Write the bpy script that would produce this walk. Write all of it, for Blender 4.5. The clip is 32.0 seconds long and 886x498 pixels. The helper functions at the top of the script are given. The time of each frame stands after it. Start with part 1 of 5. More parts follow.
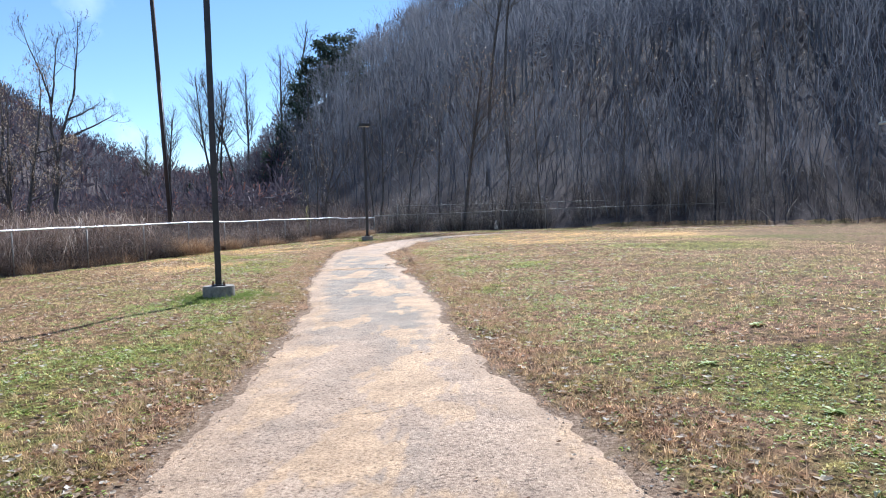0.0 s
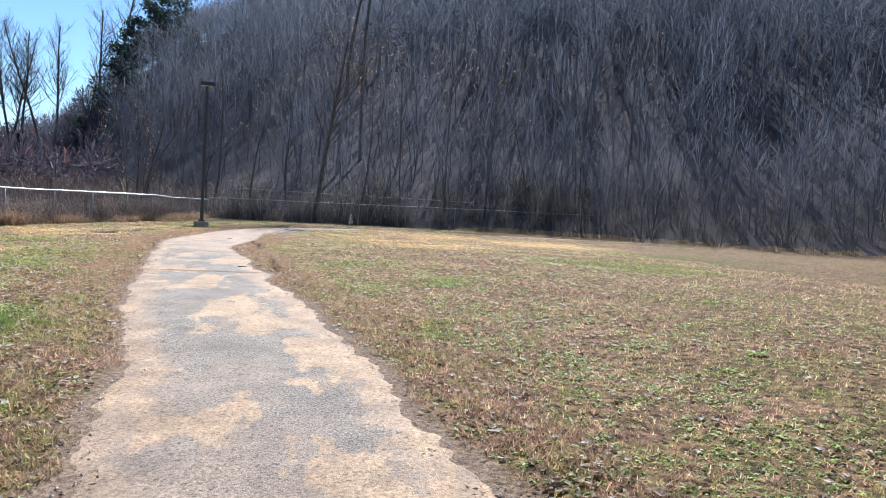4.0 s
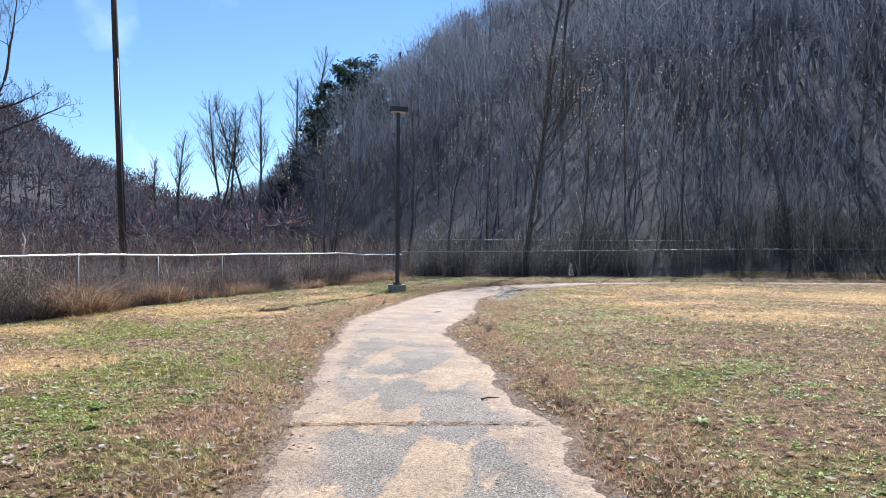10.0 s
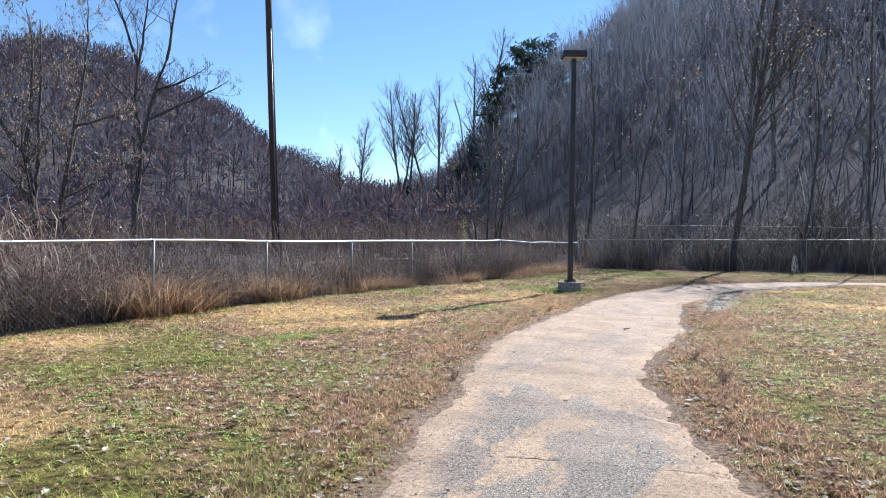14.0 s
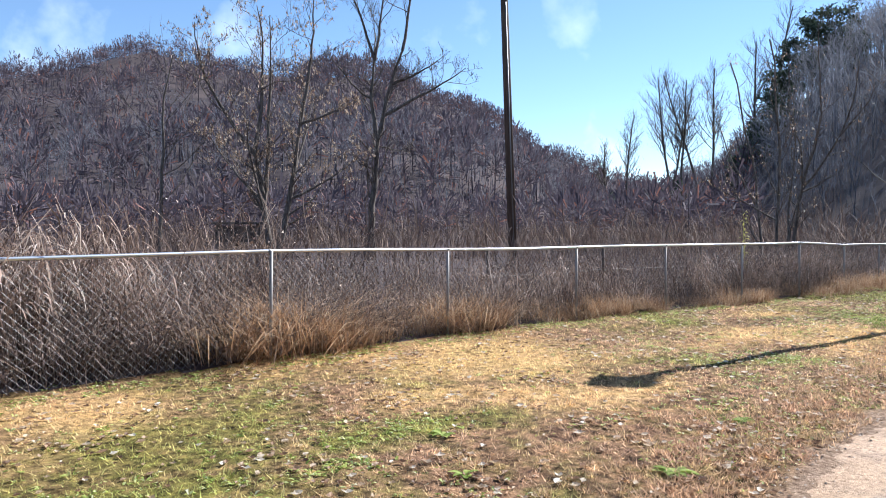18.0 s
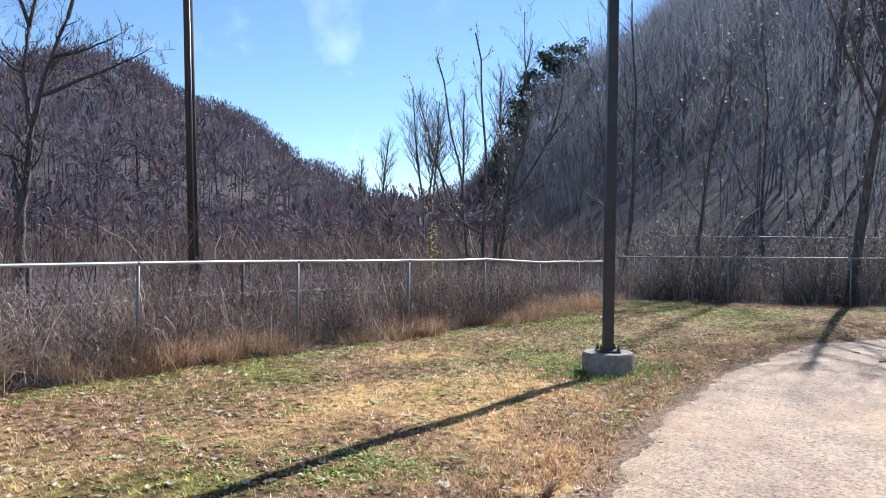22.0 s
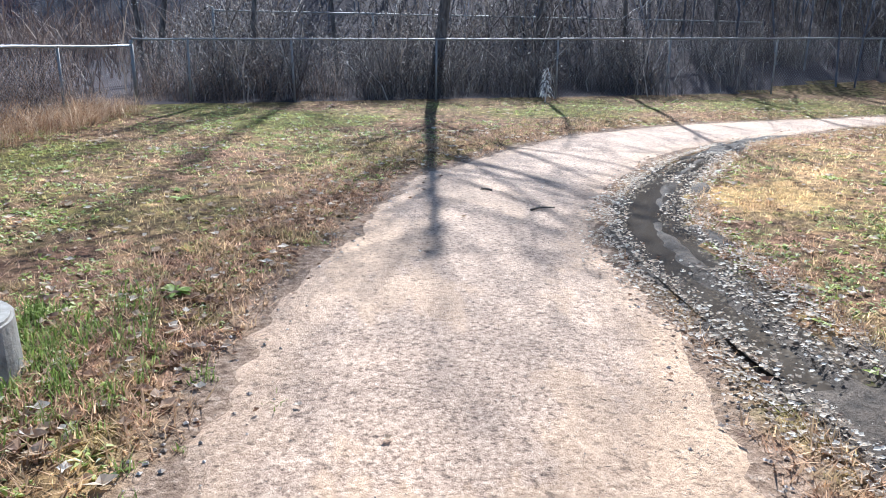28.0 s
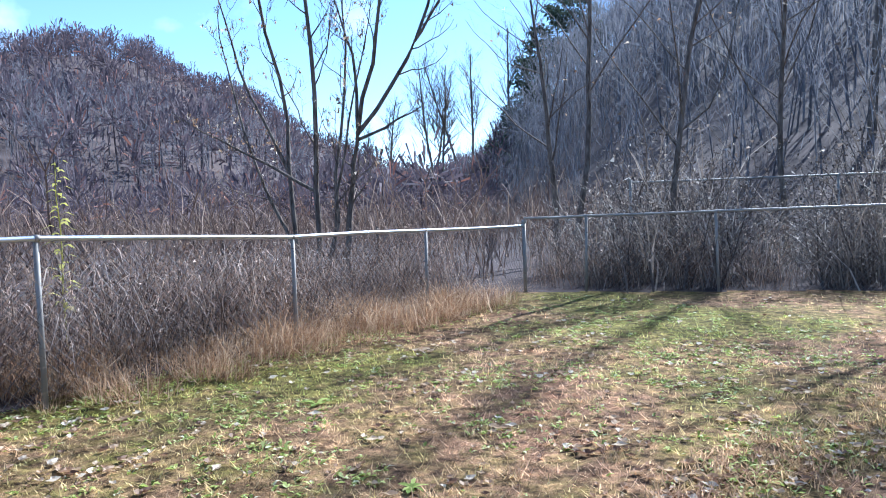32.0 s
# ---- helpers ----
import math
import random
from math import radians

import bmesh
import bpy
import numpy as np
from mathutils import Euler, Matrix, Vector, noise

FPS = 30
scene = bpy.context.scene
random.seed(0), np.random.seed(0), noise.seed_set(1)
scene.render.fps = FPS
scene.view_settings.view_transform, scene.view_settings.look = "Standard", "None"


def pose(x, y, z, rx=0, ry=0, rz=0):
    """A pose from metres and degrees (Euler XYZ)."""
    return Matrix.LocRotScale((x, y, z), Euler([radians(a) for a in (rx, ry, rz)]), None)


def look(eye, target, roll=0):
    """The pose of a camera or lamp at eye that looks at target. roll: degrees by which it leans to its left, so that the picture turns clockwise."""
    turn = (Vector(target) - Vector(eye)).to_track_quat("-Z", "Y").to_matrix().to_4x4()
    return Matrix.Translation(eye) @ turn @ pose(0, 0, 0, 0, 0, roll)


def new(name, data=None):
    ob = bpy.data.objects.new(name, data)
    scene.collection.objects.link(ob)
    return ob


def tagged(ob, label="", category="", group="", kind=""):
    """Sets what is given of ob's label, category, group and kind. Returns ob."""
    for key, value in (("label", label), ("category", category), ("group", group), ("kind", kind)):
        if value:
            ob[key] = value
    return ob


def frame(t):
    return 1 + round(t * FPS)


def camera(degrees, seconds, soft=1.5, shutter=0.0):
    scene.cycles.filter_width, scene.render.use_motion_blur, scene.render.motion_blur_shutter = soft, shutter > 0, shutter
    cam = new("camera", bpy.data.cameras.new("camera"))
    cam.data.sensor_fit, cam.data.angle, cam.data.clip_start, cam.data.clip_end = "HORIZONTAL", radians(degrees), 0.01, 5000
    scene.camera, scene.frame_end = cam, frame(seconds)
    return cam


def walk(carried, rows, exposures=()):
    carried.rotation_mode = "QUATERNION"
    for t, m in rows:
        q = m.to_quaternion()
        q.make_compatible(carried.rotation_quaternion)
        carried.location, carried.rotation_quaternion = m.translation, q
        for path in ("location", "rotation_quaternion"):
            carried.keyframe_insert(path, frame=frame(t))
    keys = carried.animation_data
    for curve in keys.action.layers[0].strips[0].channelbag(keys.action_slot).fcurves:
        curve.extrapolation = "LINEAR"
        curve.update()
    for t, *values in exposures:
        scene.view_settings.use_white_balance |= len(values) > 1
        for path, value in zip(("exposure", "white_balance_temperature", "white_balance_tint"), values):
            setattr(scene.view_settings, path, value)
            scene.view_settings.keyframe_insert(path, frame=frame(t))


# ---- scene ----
cam = camera(61.8, 32.0, 1.0)
PATH = [
    (0, (2.38, 0.85, 1.658), (2.206, 2.839, 1.547), -1.5),
    (0.5, (2.206, 1.495, 1.645), (2.226, 3.491, 1.517), -0.9),
    (1, (2.037, 2.078, 1.616), (2.143, 4.07, 1.483), -0.1),
    (1.5, (1.93, 2.691, 1.63), (1.87, 4.687, 1.523), -0.2),
    (2, (1.747, 3.315, 1.569), (1.654, 5.307, 1.414), -0.3),
    (2.5, (1.63, 3.99, 1.488), (1.679, 5.979, 1.276), -0.9),
    (4.5, (0.571, 7.157, 1.585), (0.873, 9.134, 1.556), 3.7),
    (5, (0.468, 7.842, 1.614), (0.464, 9.842, 1.651), 3.4),
    (5.5, (0.301, 8.543, 1.609), (0.016, 10.522, 1.621), 1.5),
    (6, (0.197, 9.161, 1.6), (-0.122, 11.136, 1.603), 0.1),
    (6.5, (0.017, 9.807, 1.608), (-0.341, 11.774, 1.598), 0.9),
    (7, (-0.147, 10.537, 1.61), (-0.559, 12.493, 1.573), 0.5),
    (7.5, (-0.254, 11.211, 1.623), (-0.669, 13.167, 1.577), -0.3),
    (8, (-0.43, 11.928, 1.601), (-0.779, 13.897, 1.566), -0.2),
    (8.5, (-0.519, 12.664, 1.588), (-0.783, 14.646, 1.572), 0.2),
    (9, (-0.649, 13.295, 1.599), (-0.857, 15.284, 1.593), 0.2),
    (9.5, (-0.709, 13.939, 1.61), (-0.897, 15.93, 1.604), 0.3),
    (10, (-0.808, 14.605, 1.61), (-1.016, 16.594, 1.598), 0.3),
    (10.5, (-0.849, 15.328, 1.609), (-1.13, 17.308, 1.585), 0.3),
    (11, (-0.893, 16.025, 1.626), (-1.278, 17.988, 1.601), 0.5),
    (11.5, (-0.99, 16.722, 1.584), (-1.46, 18.666, 1.56), 0.5),
    (12, (-0.999, 17.393, 1.59), (-1.528, 19.322, 1.569), 0.5),
    (12.5, (-1.071, 17.951, 1.587), (-1.65, 19.865, 1.559), 0.3),
    (13, (-1.195, 18.483, 1.59), (-1.807, 20.387, 1.561), 0.5),
    (15.5, (-2.288, 21.676, 1.57), (-3.181, 23.462, 1.467), -0.4),
    (16, (-2.565, 22.215, 1.586), (-3.587, 23.931, 1.495), -0.8),
    (16.5, (-2.771, 22.812, 1.601), (-3.902, 24.46, 1.525), -0.6),
    (17, (-2.957, 23.394, 1.625), (-4.167, 24.985, 1.557), -0.5),
    (17.5, (-2.965, 24.074, 1.624), (-4.239, 25.614, 1.566), -0.4),
    (18, (-3.143, 24.593, 1.64), (-4.431, 26.122, 1.579), -0.1),
    (18.5, (-3.243, 25.196, 1.633), (-4.532, 26.723, 1.568), -0.7),
    (19, (-3.3, 25.872, 1.644), (-4.736, 27.26, 1.537), -0.9),
    (20, (-3.288, 27.088, 1.601), (-4.558, 28.632, 1.648), -1.5),
    (20.5, (-3.268, 27.667, 1.601), (-4.4, 29.315, 1.619), -1.4),
    (21, (-3.293, 28.294, 1.619), (-4.276, 30.036, 1.625), -0.0),
    (21.5, (-3.281, 28.902, 1.564), (-4.142, 30.708, 1.573), 0.5),
    (22, (-3.335, 29.527, 1.552), (-4.083, 31.382, 1.536), 0.8),
    (22.5, (-3.295, 30.093, 1.518), (-3.945, 31.984, 1.47), 0.9),
    (23, (-3.305, 30.552, 1.512), (-3.861, 32.472, 1.441), 0.8),
    (23.5, (-3.283, 31.128, 1.521), (-3.767, 33.066, 1.439), 0.9),
    (24, (-3.251, 31.613, 1.506), (-3.692, 33.562, 1.423), 0.6),
    (24.5, (-3.207, 32.109, 1.508), (-3.652, 34.057, 1.42), -0.3),
    (25, (-3.09, 32.547, 1.454), (-3.518, 34.493, 1.278), -1.5),
    (25.5, (-3.107, 33.028, 1.423), (-3.389, 34.96, 0.991), -0.6),
    (27.5, (-3.263, 34.858, 1.399), (-3.073, 36.763, 0.821), 0.5),
    (28, (-3.29, 35.382, 1.376), (-2.958, 37.275, 0.822), 0.8),
    (28.5, (-3.234, 35.896, 1.35), (-2.795, 37.784, 0.857), 0.5),
    (29, (-3.188, 36.364, 1.318), (-2.693, 38.254, 0.893), 0.1),
    (29.5, (-3.044, 36.858, 1.301), (-2.507, 38.751, 0.942), 0.1),
    (30, (-2.959, 37.312, 1.295), (-2.409, 39.213, 1.003), 0.1),
    (30.5, (-2.91, 37.793, 1.284), (-2.439, 39.719, 1.017), -0.0),
    (31, (-2.888, 38.242, 1.269), (-2.777, 40.223, 1.017), -0.6),
    (31.5, (-2.967, 38.63, 1.271), (-3.319, 40.591, 1.097), -0.9),
    (32, (-2.908, 38.912, 1.352), (-3.72, 40.738, 1.257), -1.7),
]
walk(cam, [(t, look(eye, target, roll)) for t, eye, target, roll in PATH],
     exposures=[(0.0, 1.0, 5420, 7), (7.0, 0.95, 5420, 7), (13.0, 0.95, 5380, 7), (16.0, 1.1, 5600, 8), (20.0, 1.35, 5800, 9), (22.0, 1.12, 5600, 8), (25.0, 1.1, 5500, 7), (27.5, 1.45, 5350, 7), (30.5, 1.6, 5150, 7), (32.0, 1.8, 5200, 7)])

# ---- light ----
SUN_AZ = radians(15.5)      # from +y towards +x
SUN_EL = radians(40.5)
world = bpy.data.worlds.new("sky")
scene.world = world
world.use_nodes = True
wn = world.node_tree
wn.nodes.clear()
wo = wn.nodes.new("ShaderNodeOutputWorld")
wb = wn.nodes.new("ShaderNodeBackground")
sky = wn.nodes.new("ShaderNodeTexSky")
sky.sky_type = "NISHITA"
sky.sun_disc = False
sky.sun_elevation = SUN_EL
sky.sun_rotation = SUN_AZ
sky.air_density, sky.dust_density, sky.ozone_density = 1.0, 0.0, 2.0
sky.altitude = 900
wb.inputs["Strength"].default_value = 0.075
wc = wn.nodes.new("ShaderNodeTexCoord")
wnoise = wn.nodes.new("ShaderNodeTexNoise")
wnoise.inputs["Scale"].default_value, wnoise.inputs["Detail"].default_value = 7.0, 8.0
wn.links.new(wc.outputs["Generated"], wnoise.inputs["Vector"])
wsep = wn.nodes.new("ShaderNodeSeparateXYZ")
wn.links.new(wc.outputs["Generated"], wsep.inputs[0])
wband = wn.nodes.new("ShaderNodeValToRGB")
for k, (pos_, val) in enumerate([(0.0, 0.0), (0.10, 0.55), (0.17, 0.5), (0.3, 0.2)]):
    el_ = wband.color_ramp.elements[k] if k < 2 else wband.color_ramp.elements.new(pos_)
    el_.position, el_.color = pos_, (val, val, val, 1)
wn.links.new(wsep.outputs[2], wband.inputs[0])
wpuff = wn.nodes.new("ShaderNodeMapRange")
wpuff.inputs[1].default_value, wpuff.inputs[2].default_value = 0.56, 0.72
wn.links.new(wnoise.outputs[0], wpuff.inputs[0])
wmul = wn.nodes.new("ShaderNodeMath")
wmul.operation = "MULTIPLY"
wn.links.new(wband.outputs[0], wmul.inputs[0])
wn.links.new(wpuff.outputs[0], wmul.inputs[1])
wmix = wn.nodes.new("ShaderNodeMix")
wmix.data_type = "RGBA"
wmix.inputs[7].default_value = (11.0, 11.3, 12.0, 1)
wn.links.new(wmul.outputs[0], wmix.inputs[0])
wn.links.new(sky.outputs[0], wmix.inputs[6])
wn.links.new(wmix.outputs[2], wb.inputs["Color"])
wn.links.new(wb.outputs[0], wo.inputs["Surface"])
sun_data = bpy.data.lights.new("sun", "SUN")
sun_data.energy, sun_data.angle, sun_data.color = 5.0, radians(0.53), (1.0, 0.965, 0.91)
sun = new("sun", sun_data)
sun_dir = Vector((math.sin(SUN_AZ) * math.cos(SUN_EL), math.cos(SUN_AZ) * math.cos(SUN_EL), math.sin(SUN_EL)))
sun.matrix_world = look(sun_dir * 100, (0, 0, 0))


# ---- materials ----
def material(name, base, rough=0.9, metal=0.0, spec=0.3):
    m = bpy.data.materials.new(name)
    m.use_nodes = True
    b = m.node_tree.nodes["Principled BSDF"]
    b.inputs["Base Color"].default_value = (*base, 1)
    b.inputs["Roughness"].default_value = rough
    b.inputs["Metallic"].default_value = metal
    b.inputs["Specular IOR Level"].default_value = spec
    return m


def nodes_of(m):
    t = m.node_tree
    return t, t.nodes, t.links, t.nodes["Principled BSDF"]


def noise_at(m, scale, detail=4.0, rough=0.55, stretch=None):
    t, n, l, b = nodes_of(m)
    co = n.new("ShaderNodeTexCoord")
    out = co.outputs["Object"]
    if stretch:
        mp = n.new("ShaderNodeMapping")
        mp.inputs["Scale"].default_value = stretch
        l.new(out, mp.inputs["Vector"])
        out = mp.outputs[0]
    x = n.new("ShaderNodeTexNoise")
    x.inputs["Scale"].default_value, x.inputs["Detail"].default_value, x.inputs["Roughness"].default_value = scale, detail, rough
    l.new(out, x.inputs["Vector"])
    return x.outputs["Fac"]


def ramp(m, fac, stops):
    t, n, l, b = nodes_of(m)
    r = n.new("ShaderNodeValToRGB")
    e = r.color_ramp.elements
    e[0].position, e[0].color = stops[0][0], (*stops[0][1], 1)
    e[1].position, e[1].color = stops[-1][0], (*stops[-1][1], 1)
    for p, c in stops[1:-1]:
        k = e.new(p)
        k.color = (*c, 1)
    l.new(fac, r.inputs[0])
    return r.outputs[0]


def mixed(m, fac, a, b_, mode="MIX"):
    t, n, l, b = nodes_of(m)
    x = n.new("ShaderNodeMix")
    x.data_type, x.blend_type = "RGBA", mode
    for sock, v in ((x.inputs[0], fac), (x.inputs[6], a), (x.inputs[7], b_)):
        if isinstance(v, (int, float)):
            sock.default_value = v
        elif isinstance(v, tuple):
            sock.default_value = (*v, 1)
        else:
            l.new(v, sock)
    return x.outputs[2]


def coloured(m, col):
    t, n, l, b = nodes_of(m)
    l.new(col, b.inputs["Base Color"])
    return m


def bumped(m, fac, strength=0.4, dist=0.02):
    t, n, l, b = nodes_of(m)
    x = n.new("ShaderNodeBump")
    x.inputs["Strength"].default_value, x.inputs["Distance"].default_value = strength, dist
    l.new(fac, x.inputs["Height"])
    l.new(x.outputs[0], b.inputs["Normal"])
    return m


def island(m):
    t, n, l, b = nodes_of(m)
    return n.new("ShaderNodeNewGeometry").outputs["Random Per Island"]


def masked(m, name, a, b_):
    """A factor from a stored surface value, from a to b."""
    t, n, l, b = nodes_of(m)
    at = n.new("ShaderNodeAttribute")
    at.attribute_name = name
    mr = n.new("ShaderNodeMapRange")
    mr.inputs[1].default_value, mr.inputs[2].default_value = a, b_
    l.new(at.outputs["Fac"], mr.inputs[0])
    return mr.outputs[0]


def plus(m, a, b_, k):
    t, n, l, b = nodes_of(m)
    x = n.new("ShaderNodeMath")
    x.operation = "MULTIPLY_ADD"
    l.new(b_, x.inputs[0])
    x.inputs[1].default_value = k
    l.new(a, x.inputs[2])
    return x.outputs[0]


def soft(m, value, a, b_, top=1.0):
    t, n, l, b = nodes_of(m)
    mr = n.new("ShaderNodeMapRange")
    mr.inputs[1].default_value, mr.inputs[2].default_value, mr.inputs[4].default_value = a, b_, top
    l.new(value, mr.inputs[0])
    return mr.outputs[0]


def lawn_colour(m):
    """Patches of red-brown dead grass, straw, olive and green, at two scales."""
    kinds = [(0.37, (0.3, 0.175, 0.125)), (0.45, (0.6, 0.41, 0.29)), (0.5, (0.5, 0.365, 0.23)), (0.56, (0.42, 0.355, 0.16)), (0.65, (0.26, 0.31, 0.07))]
    c = mixed(m, 0.55, ramp(m, noise_at(m, 0.42, 6, 0.68), kinds), ramp(m, noise_at(m, 3.4, 6, 0.75), kinds))
    rough = noise_at(m, 2.6, 6, 0.75)
    green = ramp(m, noise_at(m, 6, 4, 0.7), [(0.35, (0.2, 0.25, 0.05)), (0.6, (0.38, 0.43, 0.1)), (0.75, (0.55, 0.5, 0.2))])
    straw = ramp(m, noise_at(m, 5, 4, 0.7), [(0.3, (0.56, 0.37, 0.18)), (0.5, (0.82, 0.59, 0.31)), (0.7, (0.88, 0.69, 0.42))])
    wet = plus(m, masked(m, "lush", 0.0, 1.0), rough, 1.9)
    dry = plus(m, masked(m, "dry", 0.0, 1.0), rough, -1.5)
    c = mixed(m, soft(m, wet, 1.2, 1.75, 0.75), c, green)
    c = mixed(m, soft(m, dry, -0.8, 0.3, 0.85), c, straw)
    # Tone lumps, with the shade between tufts painted into the colour.
    clump = ramp(m, noise_at(m, 11, 2, 0.6), [(0.3, (0.3, 0.26, 0.23)), (0.42, (0.95, 0.92, 0.88)), (0.56, (1.4, 1.38, 1.34)), (0.7, (2.0, 1.95, 1.85))])
    even = mixed(m, soft(m, dry, -0.6, 0.05, 0.75), clump, (1.15, 1.12, 1.05))
    return mixed(m, 1.0, c, even, "MULTIPLY")


# lawn soil and thatch: green, straw and brown patches, bare soil at the path's verge
def lawn_material():
    m = material("lawn_turf", (0.2, 0.17, 0.08), 0.95, spec=0.1)
    c = lawn_colour(m)
    fine = ramp(m, noise_at(m, 38, 3, 0.7), [(0.3, (0.4, 0.37, 0.34)), (0.7, (1.0, 1.0, 1.0))])
    soil = ramp(m, noise_at(m, 22, 5, 0.7), [(0.3, (0.1, 0.06, 0.038)), (0.5, (0.26, 0.17, 0.11)), (0.7, (0.46, 0.33, 0.23))])
    # Dark blots paint shaded gaps between tufts into the turf.
    blot = ramp(m, noise_at(m, 9, 5, 0.75), [(0.36, (0.22, 0.19, 0.16)), (0.5, (0.85, 0.83, 0.8)), (0.64, (1.35, 1.3, 1.2))])
    c = mixed(m, 0.85, c, blot, "MULTIPLY")
    c = mixed(m, 0.7, c, fine, "MULTIPLY")
    # Turf under the blades is darkened for their shaded gaps, less in straw.
    under_tone = mixed(m, masked(m, "dry", 0.15, 0.7), (0.46, 0.4, 0.35), (0.74, 0.67, 0.57))
    c = mixed(m, 1.0, c, under_tone, "MULTIPLY")
    edge = plus(m, masked(m, "verge", 0.30, 0.0), noise_at(m, 1.6, 5, 0.65), 1.1)
    c = mixed(m, soft(m, edge, 1.0, 1.5), c, soil)
    coloured(m, c)
    return bumped(m, noise_at(m, 30, 5, 0.75), 0.8, 0.045)


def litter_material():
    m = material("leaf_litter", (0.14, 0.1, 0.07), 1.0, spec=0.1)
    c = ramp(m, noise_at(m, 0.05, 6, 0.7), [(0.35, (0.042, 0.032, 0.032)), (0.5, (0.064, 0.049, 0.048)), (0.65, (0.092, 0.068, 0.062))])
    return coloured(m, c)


def asphalt_material():
    m = material("worn_asphalt", (0.2, 0.19, 0.18), 0.85, spec=0.3)
    stone = ramp(m, noise_at(m, 55, 3, 0.7), [(0.34, (0.055, 0.046, 0.04)), (0.45, (0.185, 0.158, 0.138)), (0.56, (0.3, 0.258, 0.225)), (0.68, (0.56, 0.5, 0.445))])
    sand = ramp(m, noise_at(m, 42, 4, 0.75), [(0.33, (0.22, 0.145, 0.095)), (0.5, (0.45, 0.325, 0.22)), (0.68, (0.6, 0.46, 0.34))])
    pale = ramp(m, noise_at(m, 40, 4, 0.78), [(0.34, (0.13, 0.09, 0.068)), (0.5, (0.38, 0.285, 0.222)), (0.68, (0.56, 0.455, 0.375))])
    mask = ramp(m, noise_at(m, 0.75, 7, 0.62, (1.35, 0.55, 1)), [(0.51, (0, 0, 0)), (0.54, (1, 1, 1))])
    dusty = plus(m, masked(m, "sandy", 0.0, 1.0), noise_at(m, 0.6, 6, 0.65, (1.2, 0.5, 1)), 2.2)
    c = mixed(m, soft(m, dusty, 1.3, 1.9), stone, pale)
    rim = plus(m, masked(m, "rim", 0.28, 0.0), noise_at(m, 1.8, 5, 0.65), 0.8)
    c = mixed(m, ramp(m, rim, [(0.62, (0, 0, 0)), (0.95, (1, 1, 1))]), c, mixed(m, 0.4, pale, sand))
    mask = mixed(m, masked(m, "tan", 0.0, 1.0), (0, 0, 0), mask)
    c = mixed(m, mask, c, sand)
    speck = ramp(m, noise_at(m, 24, 3, 0.7), [(0.34, (0.3, 0.28, 0.27)), (0.44, (1, 1, 1))])
    c = mixed(m, 0.7, c, speck, "MULTIPLY")
    tone = ramp(m, noise_at(m, 1.7, 5, 0.65), [(0.33, (0.62, 0.6, 0.6)), (0.62, (1.15, 1.13, 1.12))])
    c = mixed(m, 0.65, c, tone, "MULTIPLY")
    c = mixed(m, 1.0, c, (1.16, 1.04, 0.88), "MULTIPLY")
    coloured(m, c)
    return bumped(m, noise_at(m, 48, 5, 0.8), 1.0, 0.014)


MAT_LAWN, MAT_LITTER, MAT_PATH = lawn_material(), litter_material(), asphalt_material()
MAT_POLE = material("dark_painted_steel", (0.03, 0.028, 0.026), 0.45, 0.0, 0.5)
MAT_CONC = material("weathered_concrete", (0.38, 0.35, 0.3), 0.9)
MAT_GALV = material("dull_galvanised_steel", (0.27, 0.25, 0.225), 0.6, 0.4)
MAT_WOODPOLE = material("creosoted_wood", (0.09, 0.065, 0.05), 0.9)

# ---- ground ----
LEFT = [(1.2, -4), (0.6, 1), (-0.02, 5.2), (-0.12, 6.45), (-0.25, 7.8), (-0.6, 10.2), (-1.2, 13.8), (-1.76, 15.3), (-2.05, 16.5), (-2.6, 19), (-3.0, 21.5), (-3.5, 23.3), (-3.85, 26), (-4.05, 27.7), (-4.55, 30.2), (-4.3, 32), (-4.35, 33.5), (-4.2, 35.8), (-3.9, 37.6), (-3.65, 39.1), (-3.25, 40.2), (-2.5, 42.5), (-1.4, 44.1), (0.4, 45.9), (2.6, 47), (8.9, 48.4), (20, 50)]
RIGHT = [(4.9, -4), (4.0, 1.5), (3.15, 5.4), (2.83, 6.5), (2.36, 8.4), (1.85, 10.5), (1.05, 14.8), (0.47, 17.5), (-0.35, 19.9), (-0.6, 21.5), (-1.05, 23.9), (-1.85, 26.7), (-2.1, 28.6), (-1.9, 31), (-1.8, 33.6), (-1.85, 35.5), (-1.9, 37.2), (-1.6, 38.2), (-1.43, 39.3), (-1.27, 40.3), (-0.86, 41.2), (-0.3, 42.1), (0.85, 43.8), (2.5, 44.9), (3.6, 45.3), (6, 46.6), (20, 48)]


def resample(pts, n):
    p = np.array(pts, float)
    d = np.concatenate([[0], np.cumsum(np.linalg.norm(np.diff(p, axis=0), axis=1))])
    s = np.linspace(0, d[-1], n)
    return np.stack([np.interp(s, d, p[:, 0]), np.interp(s, d, p[:, 1])], 1)


def smooth(a, n=3):
    for _ in range(n):
        a[1:-1] = (a[:-2] + 2 * a[1:-1] + a[2:]) / 4
    return a


EDGE_L, EDGE_R = smooth(resample(LEFT, 260), 12), smooth(resample(RIGHT, 260), 12)
rng = np.random.default_rng(17)
for edge in (EDGE_L, EDGE_R):
    edge[:, 0] += np.convolve(rng.normal(0, 1, 264), [0.2, 0.35, 0.5, 0.35, 0.2], "valid") * 0.07
MID = (EDGE_L + EDGE_R) / 2
HALF = np.linalg.norm(EDGE_L - EDGE_R, axis=1) / 2


